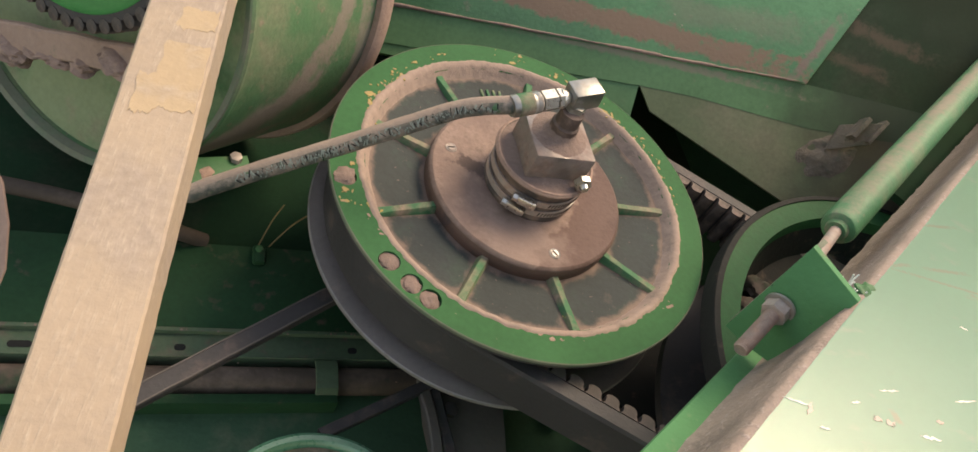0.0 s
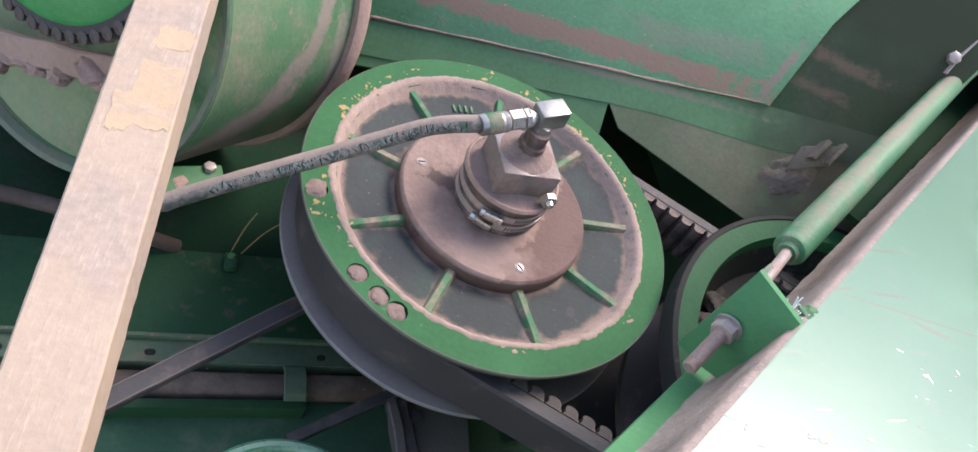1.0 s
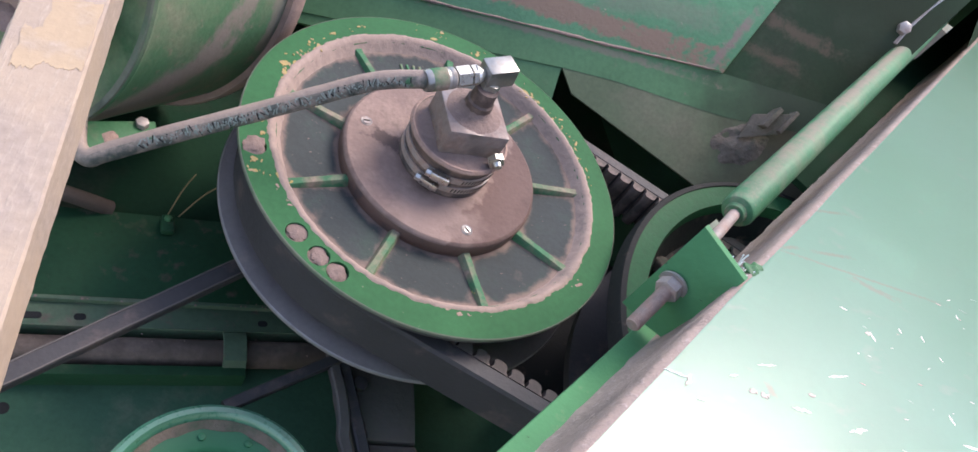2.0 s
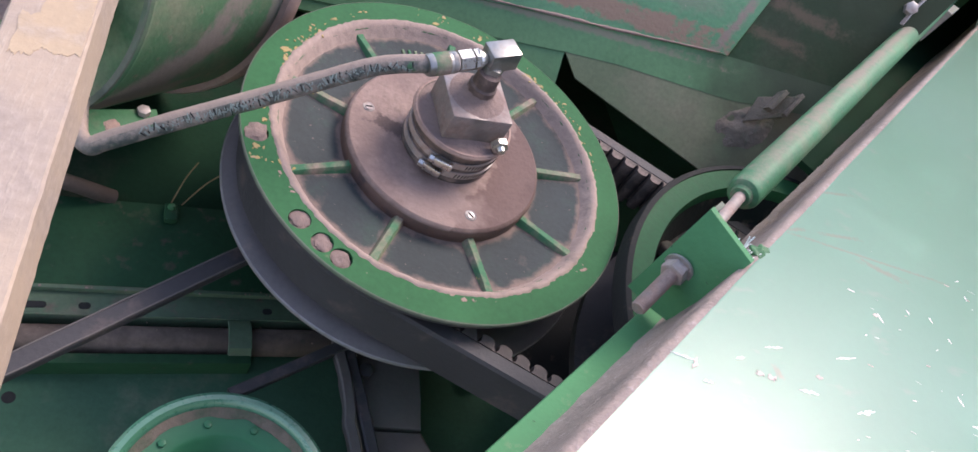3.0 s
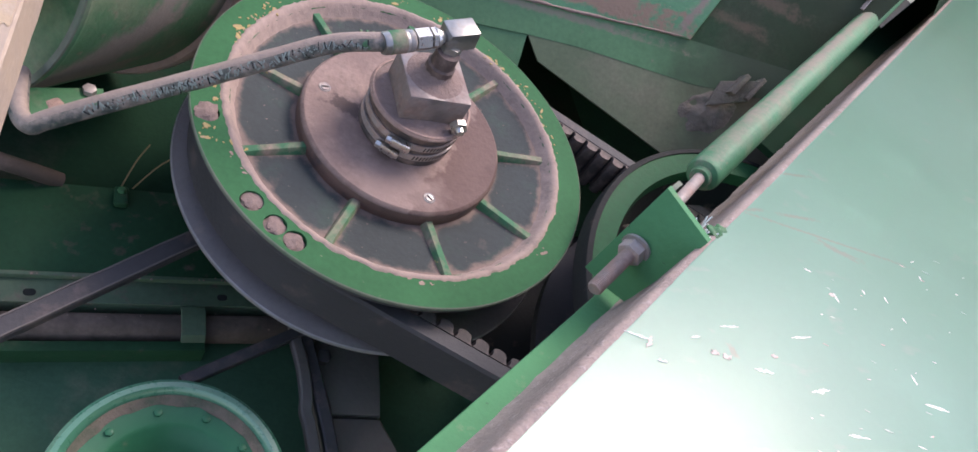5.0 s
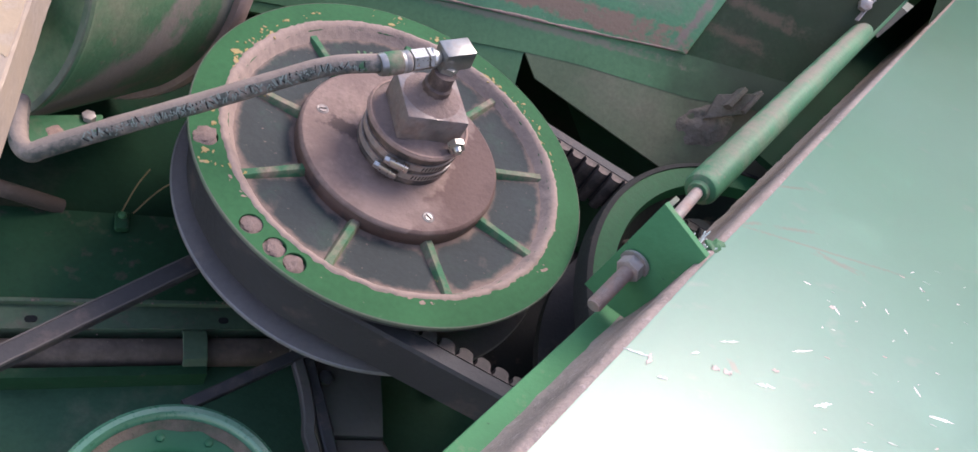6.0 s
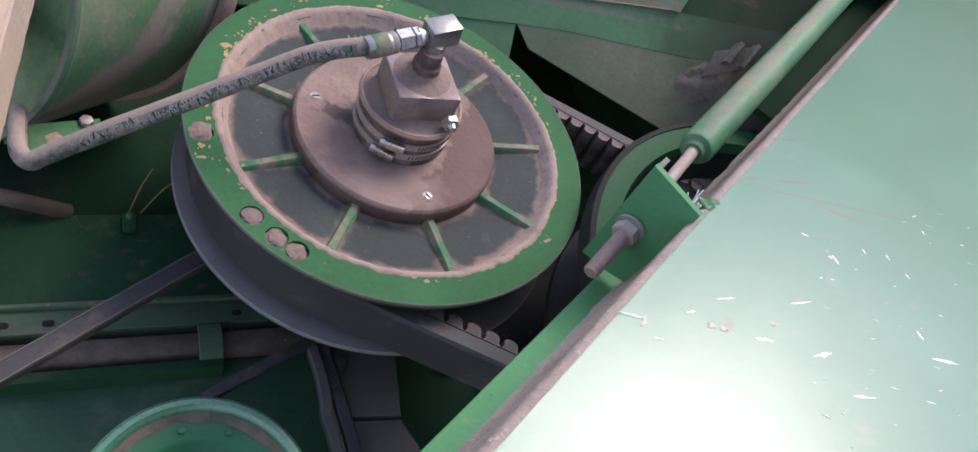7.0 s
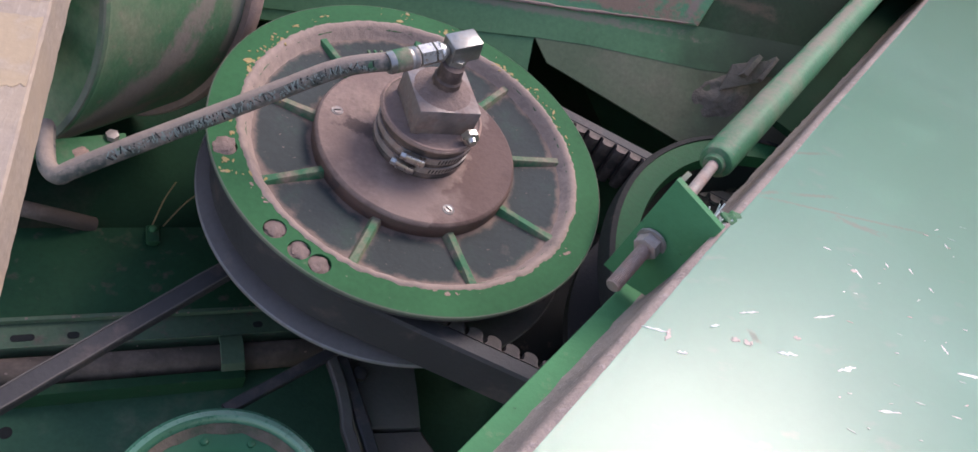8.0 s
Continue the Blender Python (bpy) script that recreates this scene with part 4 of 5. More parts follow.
def build_second():
    p = thing("driven_pulley", (C2.x, C2.y, -0.275), "green driven pulley with black rim partly under the cover", "pulley")
    c = pose(C2.x, C2.y, 0)
    part("ring", lathe([(0.262, 0.016), (0.2655, 0.027), (0.2925, 0.029), (0.2925, 0.01), (0.262, 0.0)], 128, c, closed=True), M_RING, p)
    part("rim", lathe([(0.292, 0.031), (0.2985, 0.030), (0.3, 0.026), (0.3, 0.004), (0.2935, -0.002), (0.292, 0.0)], 128, c, closed=True), M_BLACK, p, "black worn rim")
    part("dish", lathe([(0.2622, 0.011), (0.245, -0.025), (0.22, -0.03), (0.1, -0.036), (0.05, -0.036), (0.05, -0.045), (0.2622, -0.03)], 96, c, closed=True), M_BLACK, p)
    part("lower_sheave", lathe([(0.05, -0.085), (0.24, -0.1), (0.28, -0.112), (0.28, -0.125), (0.05, -0.14)], 96, c, closed=True), M_RUBBER, p)
    part("shaft", lathe([(0, -0.275), (0.03, -0.275), (0.03, 0.02), (0, 0.02)], 32, c), M_DULL, p)
    for k, (r, a) in enumerate(((0.235, 146), (0.24, 157), (0.238, 168))):
        q = C2 + polar(r, a, -0.01)
        part("spoke_lug", clod((q.x, q.y, q.z), 0.016, k + 7, None, 0.6), M_PIPE, p)


# ==== cover on the right, its skirt, bracket, rod and cylinder
EX, EM = Vector((0.687, 0.726, 0)), Vector((-0.726, 0.687, 0))


def em(e, m, drop):
    """A point over the cover's plane: along its edge, across it, and up from it."""
    p = EX * e + EM * m
    z = 0.2929 - (-0.0494 * (p.x + 0.186) + 0.157 * (p.y + 0.6587)) / 0.9864
    return Vector((p.x, p.y, z + drop))


def build_cover():
    cover = thing("cover", em(0, -0.6, -0.15), "green sheet metal cover with chipped glossy paint", "cover")
    bm = bmesh.new()
    sec = [(-0.3, -0.006), (-0.3, -0.003), (-0.3006, -0.001), (-0.302, 0.0), (-0.3035, 0.0), (-0.306, 0.0)] + [(-0.3015 - 0.1 * k, 0.0003 * math.sin(k * 0.7)) for k in range(1, 14)]
    cols = []
    for i in range(121):
        e = -1.2 + 5.2 * i / 120
        cols.append([bm.verts.new(em(e, m, h + 0.0003 * noise.noise(Vector((e * 6, m * 6, 0))))) for m, h in sec])
    for a, b in zip(cols, cols[1:]):
        for i in range(len(sec) - 1):
            bm.faces.new([a[i], b[i], b[i + 1], a[i + 1]])
    bmesh.ops.solidify(bm, geom=list(bm.faces), thickness=0.003)
    part("sheet", bm, M_COVER, cover)
    bm = bmesh.new()
    cols = []
    for i in range(521):
        e = -1.2 + 5.2 * i / 520
        w = 0.0012 * noise.noise(Vector((e * 30, 0, 3))) + 0.0012 * noise.noise(Vector((e * 110, 0, 5)))
        cols.append([bm.verts.new(em(e, m + w * k, d + w * q)) for m, d, k, q in ((-0.304, -0.0004, 1.6, 0.5), (-0.3005, 0.0008, 0.6, 0.5), (-0.2974, -0.003, 0.7, 0.8), (-0.297, -0.02, 0.5, 0.5), (-0.297, -0.045, 0.3, 0), (-0.2945, -0.07, 0.4, 0), (-0.2925, -0.082, 0.5, 0), (-0.2905, -0.0868, 0.9, 0), (-0.2895, -0.09, 0.9, 0))])
    for a, b in zip(cols, cols[1:]):
        for i in range(8):
            bm.faces.new([a[i], b[i], b[i + 1], a[i + 1]])
    part("skirt", bm, M_SKIRT, cover, "dust-caked skirt under the cover's edge", 80)
    part("flange", slab([(-1.2, -0.31), (-0.055, -0.31), (-0.055, -0.2745), (-1.2, -0.2745)], -0.094, -0.0878, em, 0.002), M_BRACKET, cover, "green flange at the skirt's foot")
    # bared chips in the paint
    for group, material, name in ((CHIPS, M_CHIP, "paint_chip"), (SCUFFS, M_SCUFF, "scuff")):
        for e0, m0, e1, m1, w in group:
            d = Vector((e1 - e0, m1 - m0, 0))
            n = Vector((-d.y, d.x, 0)).normalized()
            top, low = [], []
            for k in range(9):
                p = Vector((e0, m0, 0)) + d * (k / 8)
                t = w * (0.25 + math.sin(math.pi * k / 8)) * 0.7
                top.append(tuple((p + n * t * random.uniform(0.05, 1.4))[:2]))
                low.append(tuple((p - n * t * random.uniform(0.05, 1.4))[:2]))
            part(name, slab(top + low[::-1], -0.001, 0.00045, em), material, cover)
    # worn field of small nicks and rubbed streaks
    for k in range(120):
        e, m = random.uniform(-0.2, 0.16), random.uniform(-0.6, -0.36)
        if m > -0.375 - 0.35 * abs(e + 0.04) or random.random() > math.exp(-((m + 0.45) / 0.07) ** 2):
            continue
        long, wide = 0.0008 + 0.004 * random.random() ** 2, random.uniform(0.0003, 0.0008)
        turn = random.gauss(-0.75, 0.3)
        out = []
        for i in range(12):
            t = 2 * math.pi * i / 12
            x, y = math.cos(t) * long * random.uniform(0.6, 1.1), math.sin(t) * wide * random.uniform(0.4, 1.2)
            out.append((e + x * math.cos(turn) - y * math.sin(turn), m + x * math.sin(turn) + y * math.cos(turn)))
        part("nick", slab(out, -0.001, 0.00042 + 0.000002 * k, em), (M_NICK, M_NICK, M_NICK, M_SCUFF, M_NICK, M_CHIP)[k % 6], cover)
    # bracket with its stud
    br = thing("bracket", EX * -0.1 + EM * -0.285 + Vector((0, 0, 0.2)), "green steel angle bracket on the cover's skirt", "bracket")

    def bp(x, y, z):
        return EM * x + EX * (z + (y - 0.21) * 0.2) + Vector((0, 0, y))
    part("plate", slab([(-0.2513, 0.262), (-0.2525, 0.166), (-0.274, 0.167), (-0.296, 0.172), (-0.3, 0.256)], -0.105, -0.0985, bp, 0.0012), M_BRACKET, br)
    part("gusset", slab([(-0.252, 0.166), (-0.256, 0.166), (-0.256, 0.261), (-0.252, 0.261)], -0.0986, -0.085, bp, 0.0008), M_CRUST, br)
    nut = Vector((0.122, -0.261, 0.21))
    rod = Vector((-0.64, -0.745, -0.16)).normalized()
    stud = thing("adjusting_rod", nut, "dusty threaded adjusting rod with a hex nut", "rod")
    prof = [(0, 0.0)]
    for k in range(34):
        prof += [(0.0061, 0.0016 * k), (0.0053, 0.0016 * k + 0.0008)]
    prof += [(0.005, 0.0545), (0, 0.0545)]
    part("thread", lathe(prof, 20, frame_of(nut + rod * 0.001, rod)), M_ROD, stud)
    part("nut", hexagon(0.0105, 0.010, frame_of(nut + rod * 0.0005, rod)), M_DULL, stud)
    part("washer", lathe([(0, 0), (0.0125, 0), (0.0125, 0.0022), (0, 0.0025)], 32, frame_of(nut - rod * 0.002, rod)), M_DULL, stud)
    a = Vector((0.232, -0.128, 0.187))
    part("rod", tube([nut - rod * 0.004, a], 0.0055, 16, sub=1), M_ROD, stud)
    cyl = thing("gas_strut", a, "long green strut cylinder beside the cover", "strut")
    run = Vector((0.663, 0.748, -0.025)).normalized()
    m = frame_of(a, run)
    part("barrel", lathe([(0, -0.001), (0.01, -0.001), (0.0155, 0.002), (0.017, 0.006), (0.017, 1.04), (0.012, 1.05), (0, 1.05)], 40, m), M_STRUT, cyl)
    out = (EM * 0.5 + Vector((0, 0, 0.85))).normalized()
    dust_or_shade_band(M_STRUT, a + run * 0.5 + out * 0.017, run.cross(out), run, 0.0085, 0.56, (0.27, 0.21, 0.17), 0.8, 0.9)
    part("end_cap", lathe([(0.0055, -0.006), (0.0095, -0.006), (0.011, 0.0), (0.006, 0.001)], 24, m), M_RIB, cyl)
    # fibres and weld lump at the bracket
    bm = bmesh.new()
    for i in range(30):
        p = em(-0.075 + random.gauss(0, 0.008), -0.292 + random.gauss(0, 0.005), -0.012)
        q = p + Vector((random.gauss(0, 0.006), random.gauss(0, 0.006), random.uniform(0.004, 0.016)))
        tube([p, (p + q) / 2 + Vector((random.gauss(0, 0.003), 0, 0)), q], 0.0006, 5, bm, sub=3)
    solid("fibre_tuft", bm, M_CHIP, "pale fibres caught behind the bracket", "fibre", kind="stuff")
    bm = clod(em(-0.066, -0.3, -0.002), 0.0075, 3, None, 0.6)
    clod(em(-0.057, -0.301, -0.002), 0.006, 5, bm, 0.5)
    solid("weld_lump", bm, M_GREEN, "painted weld lump on the cover's edge", "weld")


CHIPS = [(-0.187, -0.3346, -0.1803, -0.3384, 0.0012), (-0.1566, -0.3439, -0.1428, -0.3535, 0.001), (-0.1102, -0.3852, -0.0926, -0.3961, 0.001), (-0.1669, -0.3763, -0.1569, -0.3877, 0.0019), (-0.1442, -0.4136, -0.1292, -0.4226, 0.0019), (-0.2263, -0.3279, -0.2217, -0.3332, 0.0014), (-0.2272, -0.3021, -0.2161, -0.3176, 0.001), (-0.0625, -0.4835, -0.049, -0.5012, 0.0014), (-0.0222, -0.3937, -0.0283, -0.4011, 0.0012)]
CHIPS += [(-0.1534, -0.4447, -0.1411, -0.4578, 0.0012), (-0.0432, -0.4681, -0.0487, -0.4743, 0.0012), (-0.0215, -0.3657, -0.0185, -0.3717, 0.001), (0.0126, -0.4106, 0.0093, -0.4144, 0.0012), (0.0269, -0.4282, 0.0224, -0.4327, 0.001), (0.1002, -0.4465, 0.0952, -0.4499, 0.001), (0.0184, -0.4473, 0.0157, -0.4513, 0.001)]
SCUFFS = [(-0.1855, -0.350, -0.180, -0.3535, 0.003), (-0.180, -0.357, -0.1735, -0.3605, 0.003), (-0.0275, -0.391, -0.0235, -0.396, 0.0028), (-0.2135, -0.3165, -0.2245, -0.3182, 0.0022), (-0.143, -0.3805, -0.139, -0.3845, 0.002)]


# ==== drum and wooden lath at the left
DA = Vector((math.cos(radians(56.4)) * math.cos(radians(15.8)), math.sin(radians(56.4)) * math.cos(radians(15.8)), -math.sin(radians(15.8))))
DC = Vector((-0.516, 0.108, 0.024))


# base lightened: light falling on the end plate is put into it
M_ENDPLATE = surface("end plate green with painted light and dust", (0.19, 0.235, 0.135), 0.65, spec=0.3, layers=[((0.035, 0.13, 0.055), 0.5, 7, 0.5, 0.7, ONE), (DUST, 0.9, 12, 0.58, 0.9, ONE)])
M_DRUM = surface("dulled drum paint", (0.075, 0.18, 0.088), 0.6, spec=0.3, layers=[(DUST, 0.8, 9, 0.5, 0.95, ONE), (DUST, 0.9, 60, 0.6, 0.8, ONE)])
for t0, z0, t1, z1, half, much in ((216, -0.01, 195, 0.075, 0.04, 0.95), (198, 0.065, 177, 0.13, 0.027, 0.92), (179, 0.125, 152, 0.16, 0.014, 0.85), (209, 0.03, 207, 0.13, 0.022, 0.85), (160, 0.19, 190, 0.2, 0.012, 0.7)):
    m = frame_of(DC, DA)
    a, b = m @ polar(0.232, t0, z0), m @ polar(0.232, t1, z1)
    run = (b - a).normalized()
    dust_or_shade_band(M_DRUM, (a + b) / 2, run.cross(m.to_3x3() @ polar(1, (t0 + t1) / 2)), run, half, (b - a).length / 2 + 0.008, (0.27, 0.21, 0.175), much, 0.5)


def build_drum():
    drum = thing("drum", (DC.x, DC.y, -0.275), "green sheet metal drum housing streaked with dust", "drum")
    m = frame_of(DC, DA)
    part("shell", lathe([(0.222, 0.012), (0.226, -0.004), (0.232, -0.006), (0.234, 0.0), (0.232, 0.006), (0.232, 0.228), (0.225, 0.228), (0.222, 0.02)], 128, m, closed=True), M_DRUM, drum)
    part("end_plate", lathe([(0, 0.02), (0.16, 0.02), (0.2, 0.012), (0.223, 0.012), (0.223, 0.018), (0, 0.026)], 128, m), M_ENDPLATE, drum)
    part("lip", lathe([(0.2225, 0.006), (0.2255, -0.0045), (0.2325, -0.0065), (0.2335, -0.0045), (0.2265, -0.0025), (0.2235, 0.008)], 128, m, closed=True), M_CRUST, drum, "dusty green lip")
    part("band", lathe([(0.2325, 0.205), (0.240, 0.205), (0.2425, 0.21), (0.2425, 0.225), (0.240, 0.23), (0.2325, 0.23)], 128, m, closed=True), M_DUSTED, drum, "dusty clamping band")
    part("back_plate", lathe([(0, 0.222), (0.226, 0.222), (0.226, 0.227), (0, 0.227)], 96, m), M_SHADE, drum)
    part("foot", box((0.1, 0.1, 0.12), pose(DC.x + 0.07, DC.y + 0.1, -0.24), 0.004), M_FLOOR, drum)


def build_lath():
    a, b = Vector((-0.352, -0.111, 0.192)), Vector((-0.32, -0.449, 0.164))
    run = (b - a).normalized()
    lath = thing("wooden_lath", a, "pale raw wooden lath with torn grain and dust", "board")
    face = Vector((-0.1, -0.03, 0.97))
    face = (face - run * face.dot(run)).normalized()
    side = run.cross(face)
    half, deep = 0.0258, 0.038
    a = a - Vector((0.0273, 0.0025, -0.0083)) - side * half

    def lp(s, x, o):
        """Along the lath from its upper end, across it, and out of its face."""
        return a + run * s + side * x + face * o
    bm = bmesh.new()
    cols = []
    for k in range(121):
        s = -0.3 + 0.9 * k / 120
        j = [0.0004 * noise.noise(Vector((s * 60, c, 0))) + 0.0004 * noise.noise(Vector((s * 260, c, 7))) for c in range(8)]
        sec = [(-half, -deep), (-half, -0.0015), (-half + 0.0015, 0.0), (-0.009, 0.0003), (0.009, 0.0003), (half - 0.0015, 0.0), (half, -0.0015), (half, -deep)]
        cols.append([bm.verts.new(lp(s, x + q * (1 if abs(x) > 0.02 else 0), o)) for (x, o), q in zip(sec, j)])
    for p, q in zip(cols, cols[1:]):
        for i in range(8):
            bm.faces.new([p[i], p[(i + 1) % 8], q[(i + 1) % 8], q[i]])
    bm.faces.new(cols[0])
    bm.faces.new(cols[-1][::-1])
    part("board", bm, M_WOOD, lath)
    # places where the surface has torn away, ragged along the grain at the lower end
    for s0, s1, x0, x1, seed in ((0.02, 0.042, -0.0232, 0.002, 1), (0.056, 0.118, -0.0232, 0.006, 2), (0.088, 0.124, 0.0035, 0.0165, 3)):
        out = []
        for k in range(13):
            x = x0 + (x1 - x0) * k / 12
            out.append((s0 + 0.006 * abs(noise.noise(Vector((x * 130, seed, 0)))) + 0.003 * noise.noise(Vector((x * 500, seed, 5))), x))
        for k in range(1, 12):
            y = s0 + (s1 - s0) * k / 12
            out.append((y, x1 + 0.003 * noise.noise(Vector((y * 90, seed, 9)))))
        for k in range(37):
            x = x1 + (x0 - x1) * k / 36
            out.append((s1 + 0.007 * noise.noise(Vector((x * 170, seed, 2))) + 0.0035 * noise.noise(Vector((x * 620, seed, 7))), x))
        for k in range(11, 0, -1):
            y = s0 + (s1 - s0) * k / 12
            out.append((y, max(-0.0238, x0 + 0.0015 * noise.noise(Vector((y * 120, seed, 4))))))
        part("torn_patch", slab(out, -0.0005, 0.0004 + 0.00008 * seed, lp), M_WOODRAW, lath, "yellowish torn grain")
    bolt = part("bolt", lathe([(0, 0.004), (0.0045, 0.0035), (0.0065, 0.0015), (0.007, 0)], 24, frame_of(lp(-0.028, 0.012, 0.0), face)), M_DULL, lath)
    part("washer", lathe([(0, 0.001), (0.0105, 0.001), (0.011, 0)], 24, frame_of(lp(-0.028, 0.012, 0.0), face)), M_DULL, bolt)
    # roller chain running behind the lath
    chain = thing("roller_chain", lp(0.05, 0.024, -0.03), "worn steel roller chain behind the lath", "chain")
    link = bmesh.new()
    for x in (-0.0055, 0.0055):
        out = [(0.0079 * math.copysign(1, math.cos(t)) + 0.0066 * math.cos(t), 0.0066 * math.sin(t) * (1 if abs(math.cos(t)) > 0.3 else 0.75)) for t in [k * math.pi / 8 + 0.01 for k in range(16)]]
        slab(out, x - 0.0008, x + 0.0008, lambda p, q, r: Vector((p, q, r)), bm=link)
    lathe([(0, -0.0075), (0.0051, -0.0075), (0.0051, 0.0075), (0, 0.0075)], 10, pose(0.0079, 0, 0), link)
    me = finish("link", link, M_SKIRT)
    m = Matrix((run, side, face)).transposed().to_4x4()
    for k in range(52):
        ob = new("link", me)
        ob.parent = chain
        ob.matrix_parent_inverse = world_of(chain).inverted()
        ob.matrix_basis = Matrix.Translation(lp(-0.25 + 0.0159 * k, 0.0226, -0.03 + (0.0007 if k % 2 else 0))) @ m @ pose(0, 0, 0)


def build_left():
    # cogged wheel in front of the drum
    c = Vector((-0.509, 0.075, 0.162))
    m = frame_of(c, -DA)
    wheel = thing("cogged_wheel", c, "green wheel carrying a dusty dark cogged belt", "wheel")
    part("disc", lathe([(0, 0.004), (0.12, 0.004), (0.14, 0.008), (0.145, 0.006), (0.145, -0.012), (0, -0.012)], 96, m), M_BRIGHT, wheel)
    part("belt", lathe([(0.1452, -0.012), (0.153, -0.012), (0.153, 0.006), (0.1452, 0.006)], 96, m, closed=True), M_RUBBER, wheel)
    tooth = finish("tooth", lathe([(0, -0.012), (0.0075, -0.012), (0.007, 0.007), (0, 0.009)], 10), M_BOOT)
    for k in range(56):
        ob = new("tooth", tooth)
        ob.parent = wheel
        ob.matrix_parent_inverse = world_of(wheel).inverted()
        ob.matrix_basis = m @ Matrix.Translation(polar(0.156, k * 360 / 56))
    part("hub", lathe([(0, -0.06), (0.03, -0.06), (0.03, 0.012), (0, 0.012)], 32, m), M_DULL, wheel)
    # dusty bar across the drum's end
    p, q = Vector((-0.64, 0.099, -0.119)), Vector((-0.375, -0.019, 0.03))
    bar = bmesh.new()
    ribbon([p + (q - p) * k / 12 + Vector((0, 0, 0.0015 * math.sin(k * 2.1))) for k in range(13)], 0.03, 0.014, (q - p).cross(DA), bar)
    solid("flat_bar", bar, M_DUSTED, "steel flat bar thick with dust across the drum's end", "bar")
    bm = bmesh.new()
    for k in range(18):
        t = random.random()
        clod(p + (q - p) * t - DA * 0.006 + Vector((0, 0, random.gauss(-0.014, 0.006))), random.uniform(0.01, 0.02), k, bm, 0.35)
    solid("bar_dust", bm, M_DUST, "dust clods caked on the flat bar", "dust", kind="stuff")
    # dusty pipe low down, behind the lath
    pipe = tube([(-0.8, -0.07, -0.195), (-0.6, -0.047, -0.197), (-0.47, -0.036, -0.2), (-0.38, -0.035, -0.21), (-0.33, -0.02, -0.238)], 0.0095, 16)
    solid("low_pipe", pipe, M_PIPE, "thin dusty pipe above the floor panel", "pipe")
    # bracket that holds the hose's end
    br = thing("hose_bracket", (-0.33, -0.05, -0.06), "green bracket under the drum with a zinc bolt", "bracket")
    out = [(-0.372, -0.072), (-0.36, -0.045), (-0.302, -0.005), (-0.29, -0.03), (-0.335, -0.082)]
    part("plate", slab(out, -0.078, -0.073, lambda x, y, z: Vector((x, y, z + 0.25 * (x + 0.33) * -1)), 0.001), M_GREEN, br)
    part("bolt", hexagon(0.0068, 0.007, pose(-0.312, -0.018, -0.078)), M_DULL, br)
    part("dust_patch", clod((-0.337, -0.052, -0.0715), 0.009, 12, None, 0.15), M_DUST, br)
    # bent strap at the left
    strap = ribbon([(-0.5, -0.17, 0.045), (-0.468, -0.205, 0.026), (-0.456, -0.228, 0.012), (-0.449, -0.254, -0.008), (-0.452, -0.281, -0.03), (-0.47, -0.33, -0.08)], 0.02, 0.003, (0.8, 0.3, 0.5))
    solid("bent_strap", strap, M_DUSTED, "bent dusty steel strap", "strap")


def build_stay():
    # stay and bolt at the strut's far end, and a pale plate over it
    st = thing("strut_stay", (0.66, 0.39, 0.2), "bare steel stay with a bolt along the strut", "stay")
    part("strap", ribbon([(0.638, 0.362, 0.182), (0.652, 0.384, 0.205), (0.675, 0.41, 0.232), (0.7, 0.432, 0.266), (0.73, 0.465, 0.31)], 0.014, 0.003, (0.3, -0.6, 0.7)), M_DULL, st)
    part("bolt", hexagon(0.01, 0.012, frame_of((0.644, 0.378, 0.2), (-0.35, -0.6, 0.7))), M_DULL, st)
    out = [(0.78, 0.75), (0.823, 0.715), (0.9, 0.7), (1.0, 0.72), (1.0, 0.85), (0.8, 0.85)]
    solid("pale_plate", slab(out, 0.145, 0.15, bevel=0.001), M_PLATE, "pale green plate edge at the back", "plate")


build_ground()
build_floor()
build_back()
build_pulley()
build_union()
build_hose()
build_belt()
build_second()
build_cover()
build_drum()
build_lath()
build_left()
build_stay()


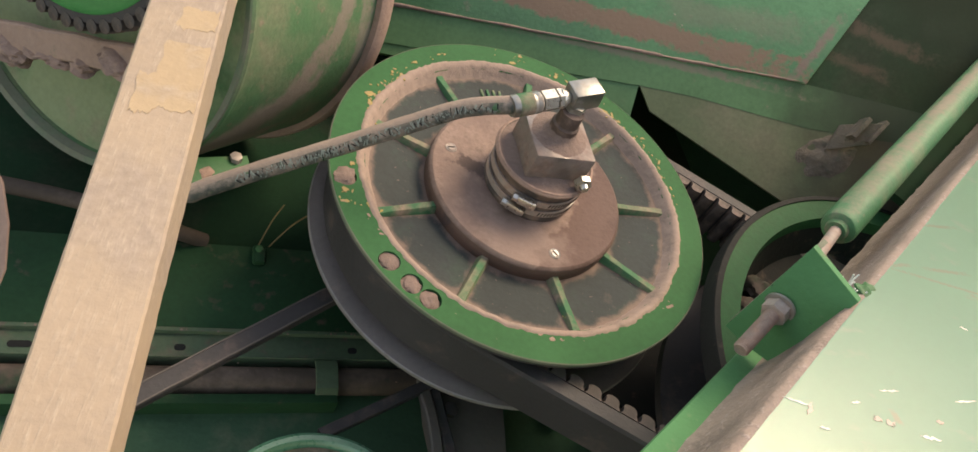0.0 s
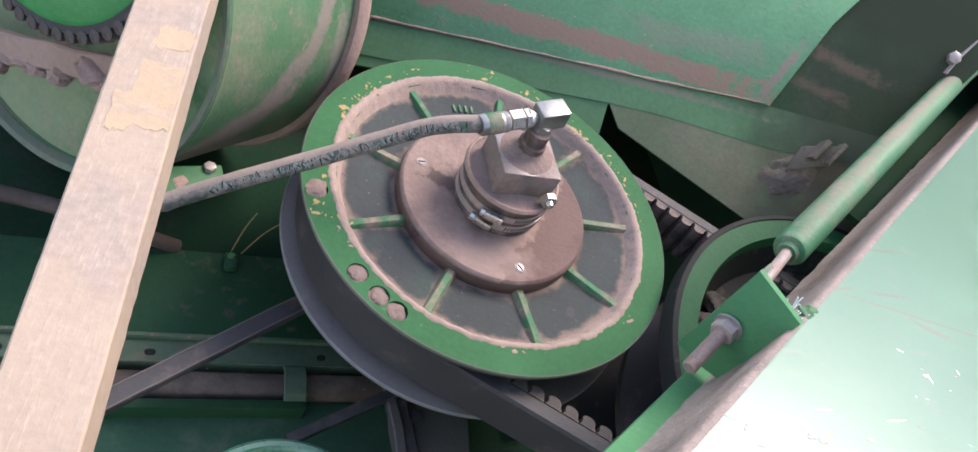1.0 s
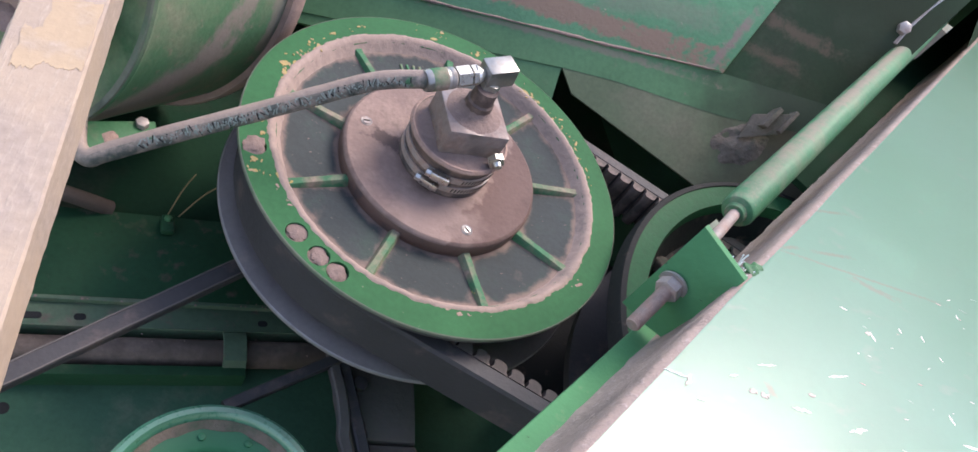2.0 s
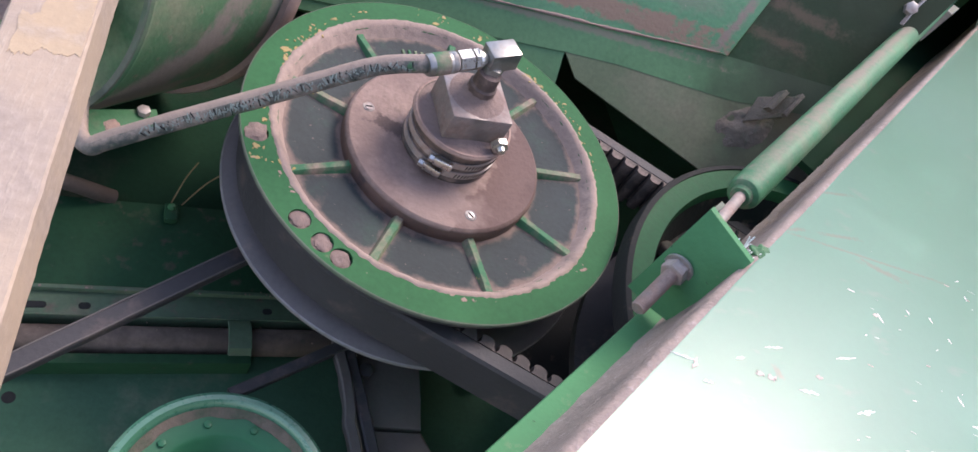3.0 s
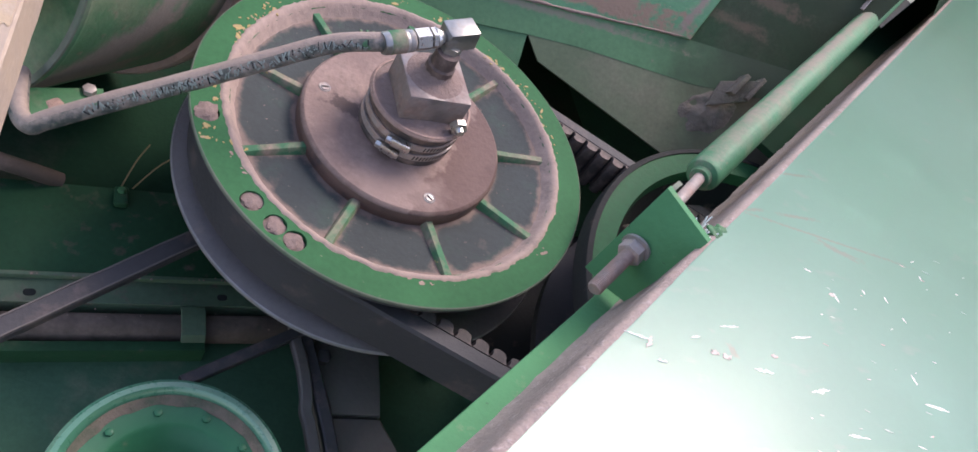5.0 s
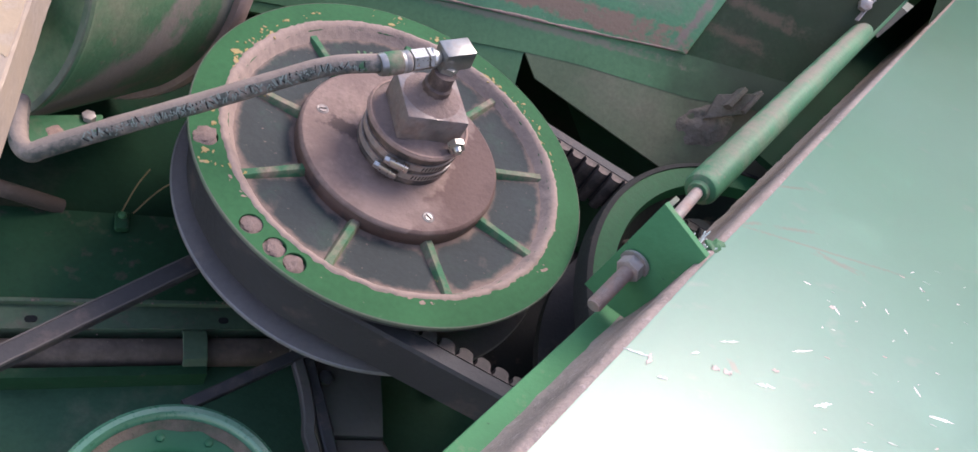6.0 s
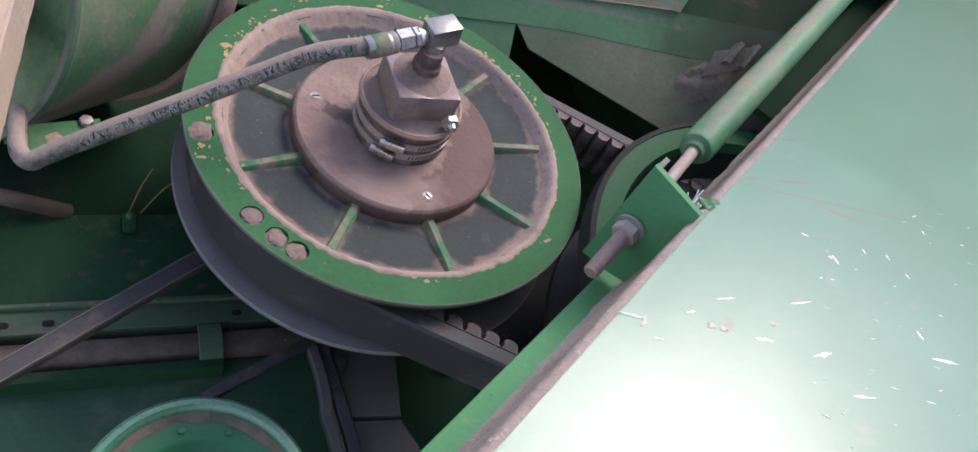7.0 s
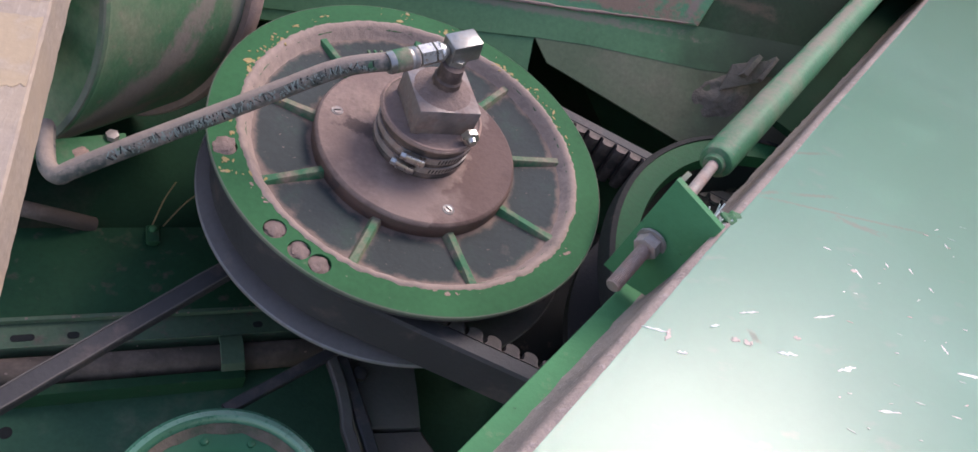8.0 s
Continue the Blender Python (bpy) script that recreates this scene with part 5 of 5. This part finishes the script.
# ==== the small disc, lower belts and stand
def build_low():
    c = pose(-0.139, -0.3725, -0.165)
    disc = thing("small_pulley", (-0.137, -0.376, -0.275), "bluish green dished pulley with rolled rim and bolts", "pulley")
    part("rim", lathe([(0.094, -0.012), (0.097, -0.003), (0.101, 0.001), (0.106, 0.001), (0.1095, -0.002), (0.1105, -0.007), (0.109, -0.03), (0.094, -0.03)], 128, c, closed=True), M_TEALRIM, disc, "glossy rolled rim")
    part("dish", lathe([(0.0942, -0.02), (0.0942, -0.009), (0.088, -0.01), (0.07, -0.011), (0.066, -0.014), (0.05, -0.036), (0.034, -0.041), (0.031, -0.037), (0.0, -0.037)], 96, c), M_TEAL, disc)
    bm = bmesh.new()
    rings = []
    for r0, z0 in ((0.0955, -0.006), (0.092, -0.0075), (0.086, -0.0095)):
        rings.append([bm.verts.new(c @ polar(r0 + (0.004 * noise.noise(polar(1, i * 2) * 5) if r0 < 0.09 else 0), i * 2, z0 + 0.0008 * noise.noise(polar(6, i * 2)))) for i in range(180)])
    for p, q in zip(rings, rings[1:]):
        for i in range(180):
            bm.faces.new([p[i], p[(i + 1) % 180], q[(i + 1) % 180], q[i]])
    part("dust_ring", bm, M_HEAP, disc, "dust in the groove", 80)
    for k in range(11):
        part("bolt", hexagon(0.0042, 0.004, c @ pose(*polar(0.0795, 109 - 32.7 * k, -0.0115))), M_TEAL, disc)
    part("shaft", lathe([(0, -0.275), (0.02, -0.275), (0.02, -0.19), (0, -0.19)], 24, pose(-0.137, -0.376, 0)), M_DULL, disc)
    run = Vector((0.694, 0.72, 0))
    p = Vector((-0.3235, -0.267, -0.15))
    belt = thing("drive_belt", p, "dark rubber drive belt running under the pulley", "belt")
    part("band", ribbon([p - run * 0.5, p, p + run * 0.2, p + run * 0.42], 0.014, 0.02), M_RUBBER, belt)
    across = Vector((run.y, -run.x, 0))
    for k in (-1, 1):
        q = p + across * 0.0088 * k + Vector((0, 0, 0.0072))
        part("frayed_edge", ribbon([q + run * (0.02 * i - 0.5) + across * random.gauss(0, 0.0002) for i in range(47)], 0.0012, 0.0016), M_STAND, belt, "dusty frayed belt edge")
    p, q = Vector((-0.15, -0.2565, -0.1885)), Vector((-0.03, -0.163, -0.1885))
    solid("narrow_belt", ribbon([p, q], 0.009, 0.013), M_RUBBER, "narrow dark belt behind the small pulley", "belt")
    stand = thing("stand", (0.02, -0.25, -0.275), "grey steel bearing stand under the pulley", "stand")
    part("upright", slab([(-0.03, -0.13), (0.05, -0.13), (0.0554, -0.165), (0.0615, -0.21), (0.0665, -0.247), (0.006, -0.256), (-0.02, -0.18)], -0.275, -0.2, bevel=0.005), M_STAND, stand)
    part("foot", slab([(0.0055, -0.2585), (0.067, -0.2495), (0.087, -0.2815), (0.11, -0.33), (0.125, -0.42), (0.045, -0.42), (0.0163, -0.29)], -0.275, -0.2015, bevel=0.004), M_STAND, stand)
    part("nut", hexagon(0.009, 0.008, pose(-0.009, -0.192, -0.2)), M_RUBBER, stand, "dark greasy nut")
    # plate and bearing added; the plate's black stands in for shade
    plate = thing("shade_plate", (0.28, -0.12, -0.275), "black plate added for the shade between the pulleys", "plate")
    part("plate", slab([(0.1, -0.11), (0.24, -0.17), (0.7, -0.2), (0.75, 0.3), (0.25, 0.28), (0.1, 0.1)], -0.2749, -0.262, bevel=0.003), M_BLACK, plate)
    part("bearing", lathe([(0.03, 0.0), (0.075, 0.0), (0.075, 0.03), (0.06, 0.05), (0.032, 0.055), (0.03, 0.05)], 48, pose(C2.x, C2.y, -0.262), closed=True), M_BLACK, plate)
    part("pipe", tube([(0.16, -0.12, -0.248), (0.21, -0.06, -0.242), (0.26, 0.02, -0.235), (0.28, 0.2, -0.235)], 0.014, 14), M_RUBBER, plate, "dark pipe lying on the plate")
    # slack belt hanging past the stand, two strands side by side
    slack = thing("slack_belt", (-0.015, -0.25, -0.19), "slack twisted dark rubber belt beside the stand", "belt")
    left = smooth_line([(-0.048, -0.15, -0.192), (-0.045, -0.176, -0.192), (-0.032, -0.212, -0.19), (-0.0235, -0.244, -0.19), (-0.0205, -0.262, -0.193), (-0.012, -0.285, -0.192), (0.012, -0.37, -0.192), (0.025, -0.42, -0.192)], 6)
    right = smooth_line([(-0.036, -0.15, -0.194), (-0.031, -0.178, -0.194), (-0.0155, -0.22, -0.194), (0.0, -0.262, -0.194), (0.0095, -0.29, -0.194), (0.034, -0.37, -0.194), (0.05, -0.42, -0.194)], 6)
    part("outer_strand", ribbon(left, 0.012, 0.013), M_STAND, slack, "dusty flat strand")
    part("inner_strand", ribbon(right, 0.012, 0.014), M_RUBBER, slack)


build_low()
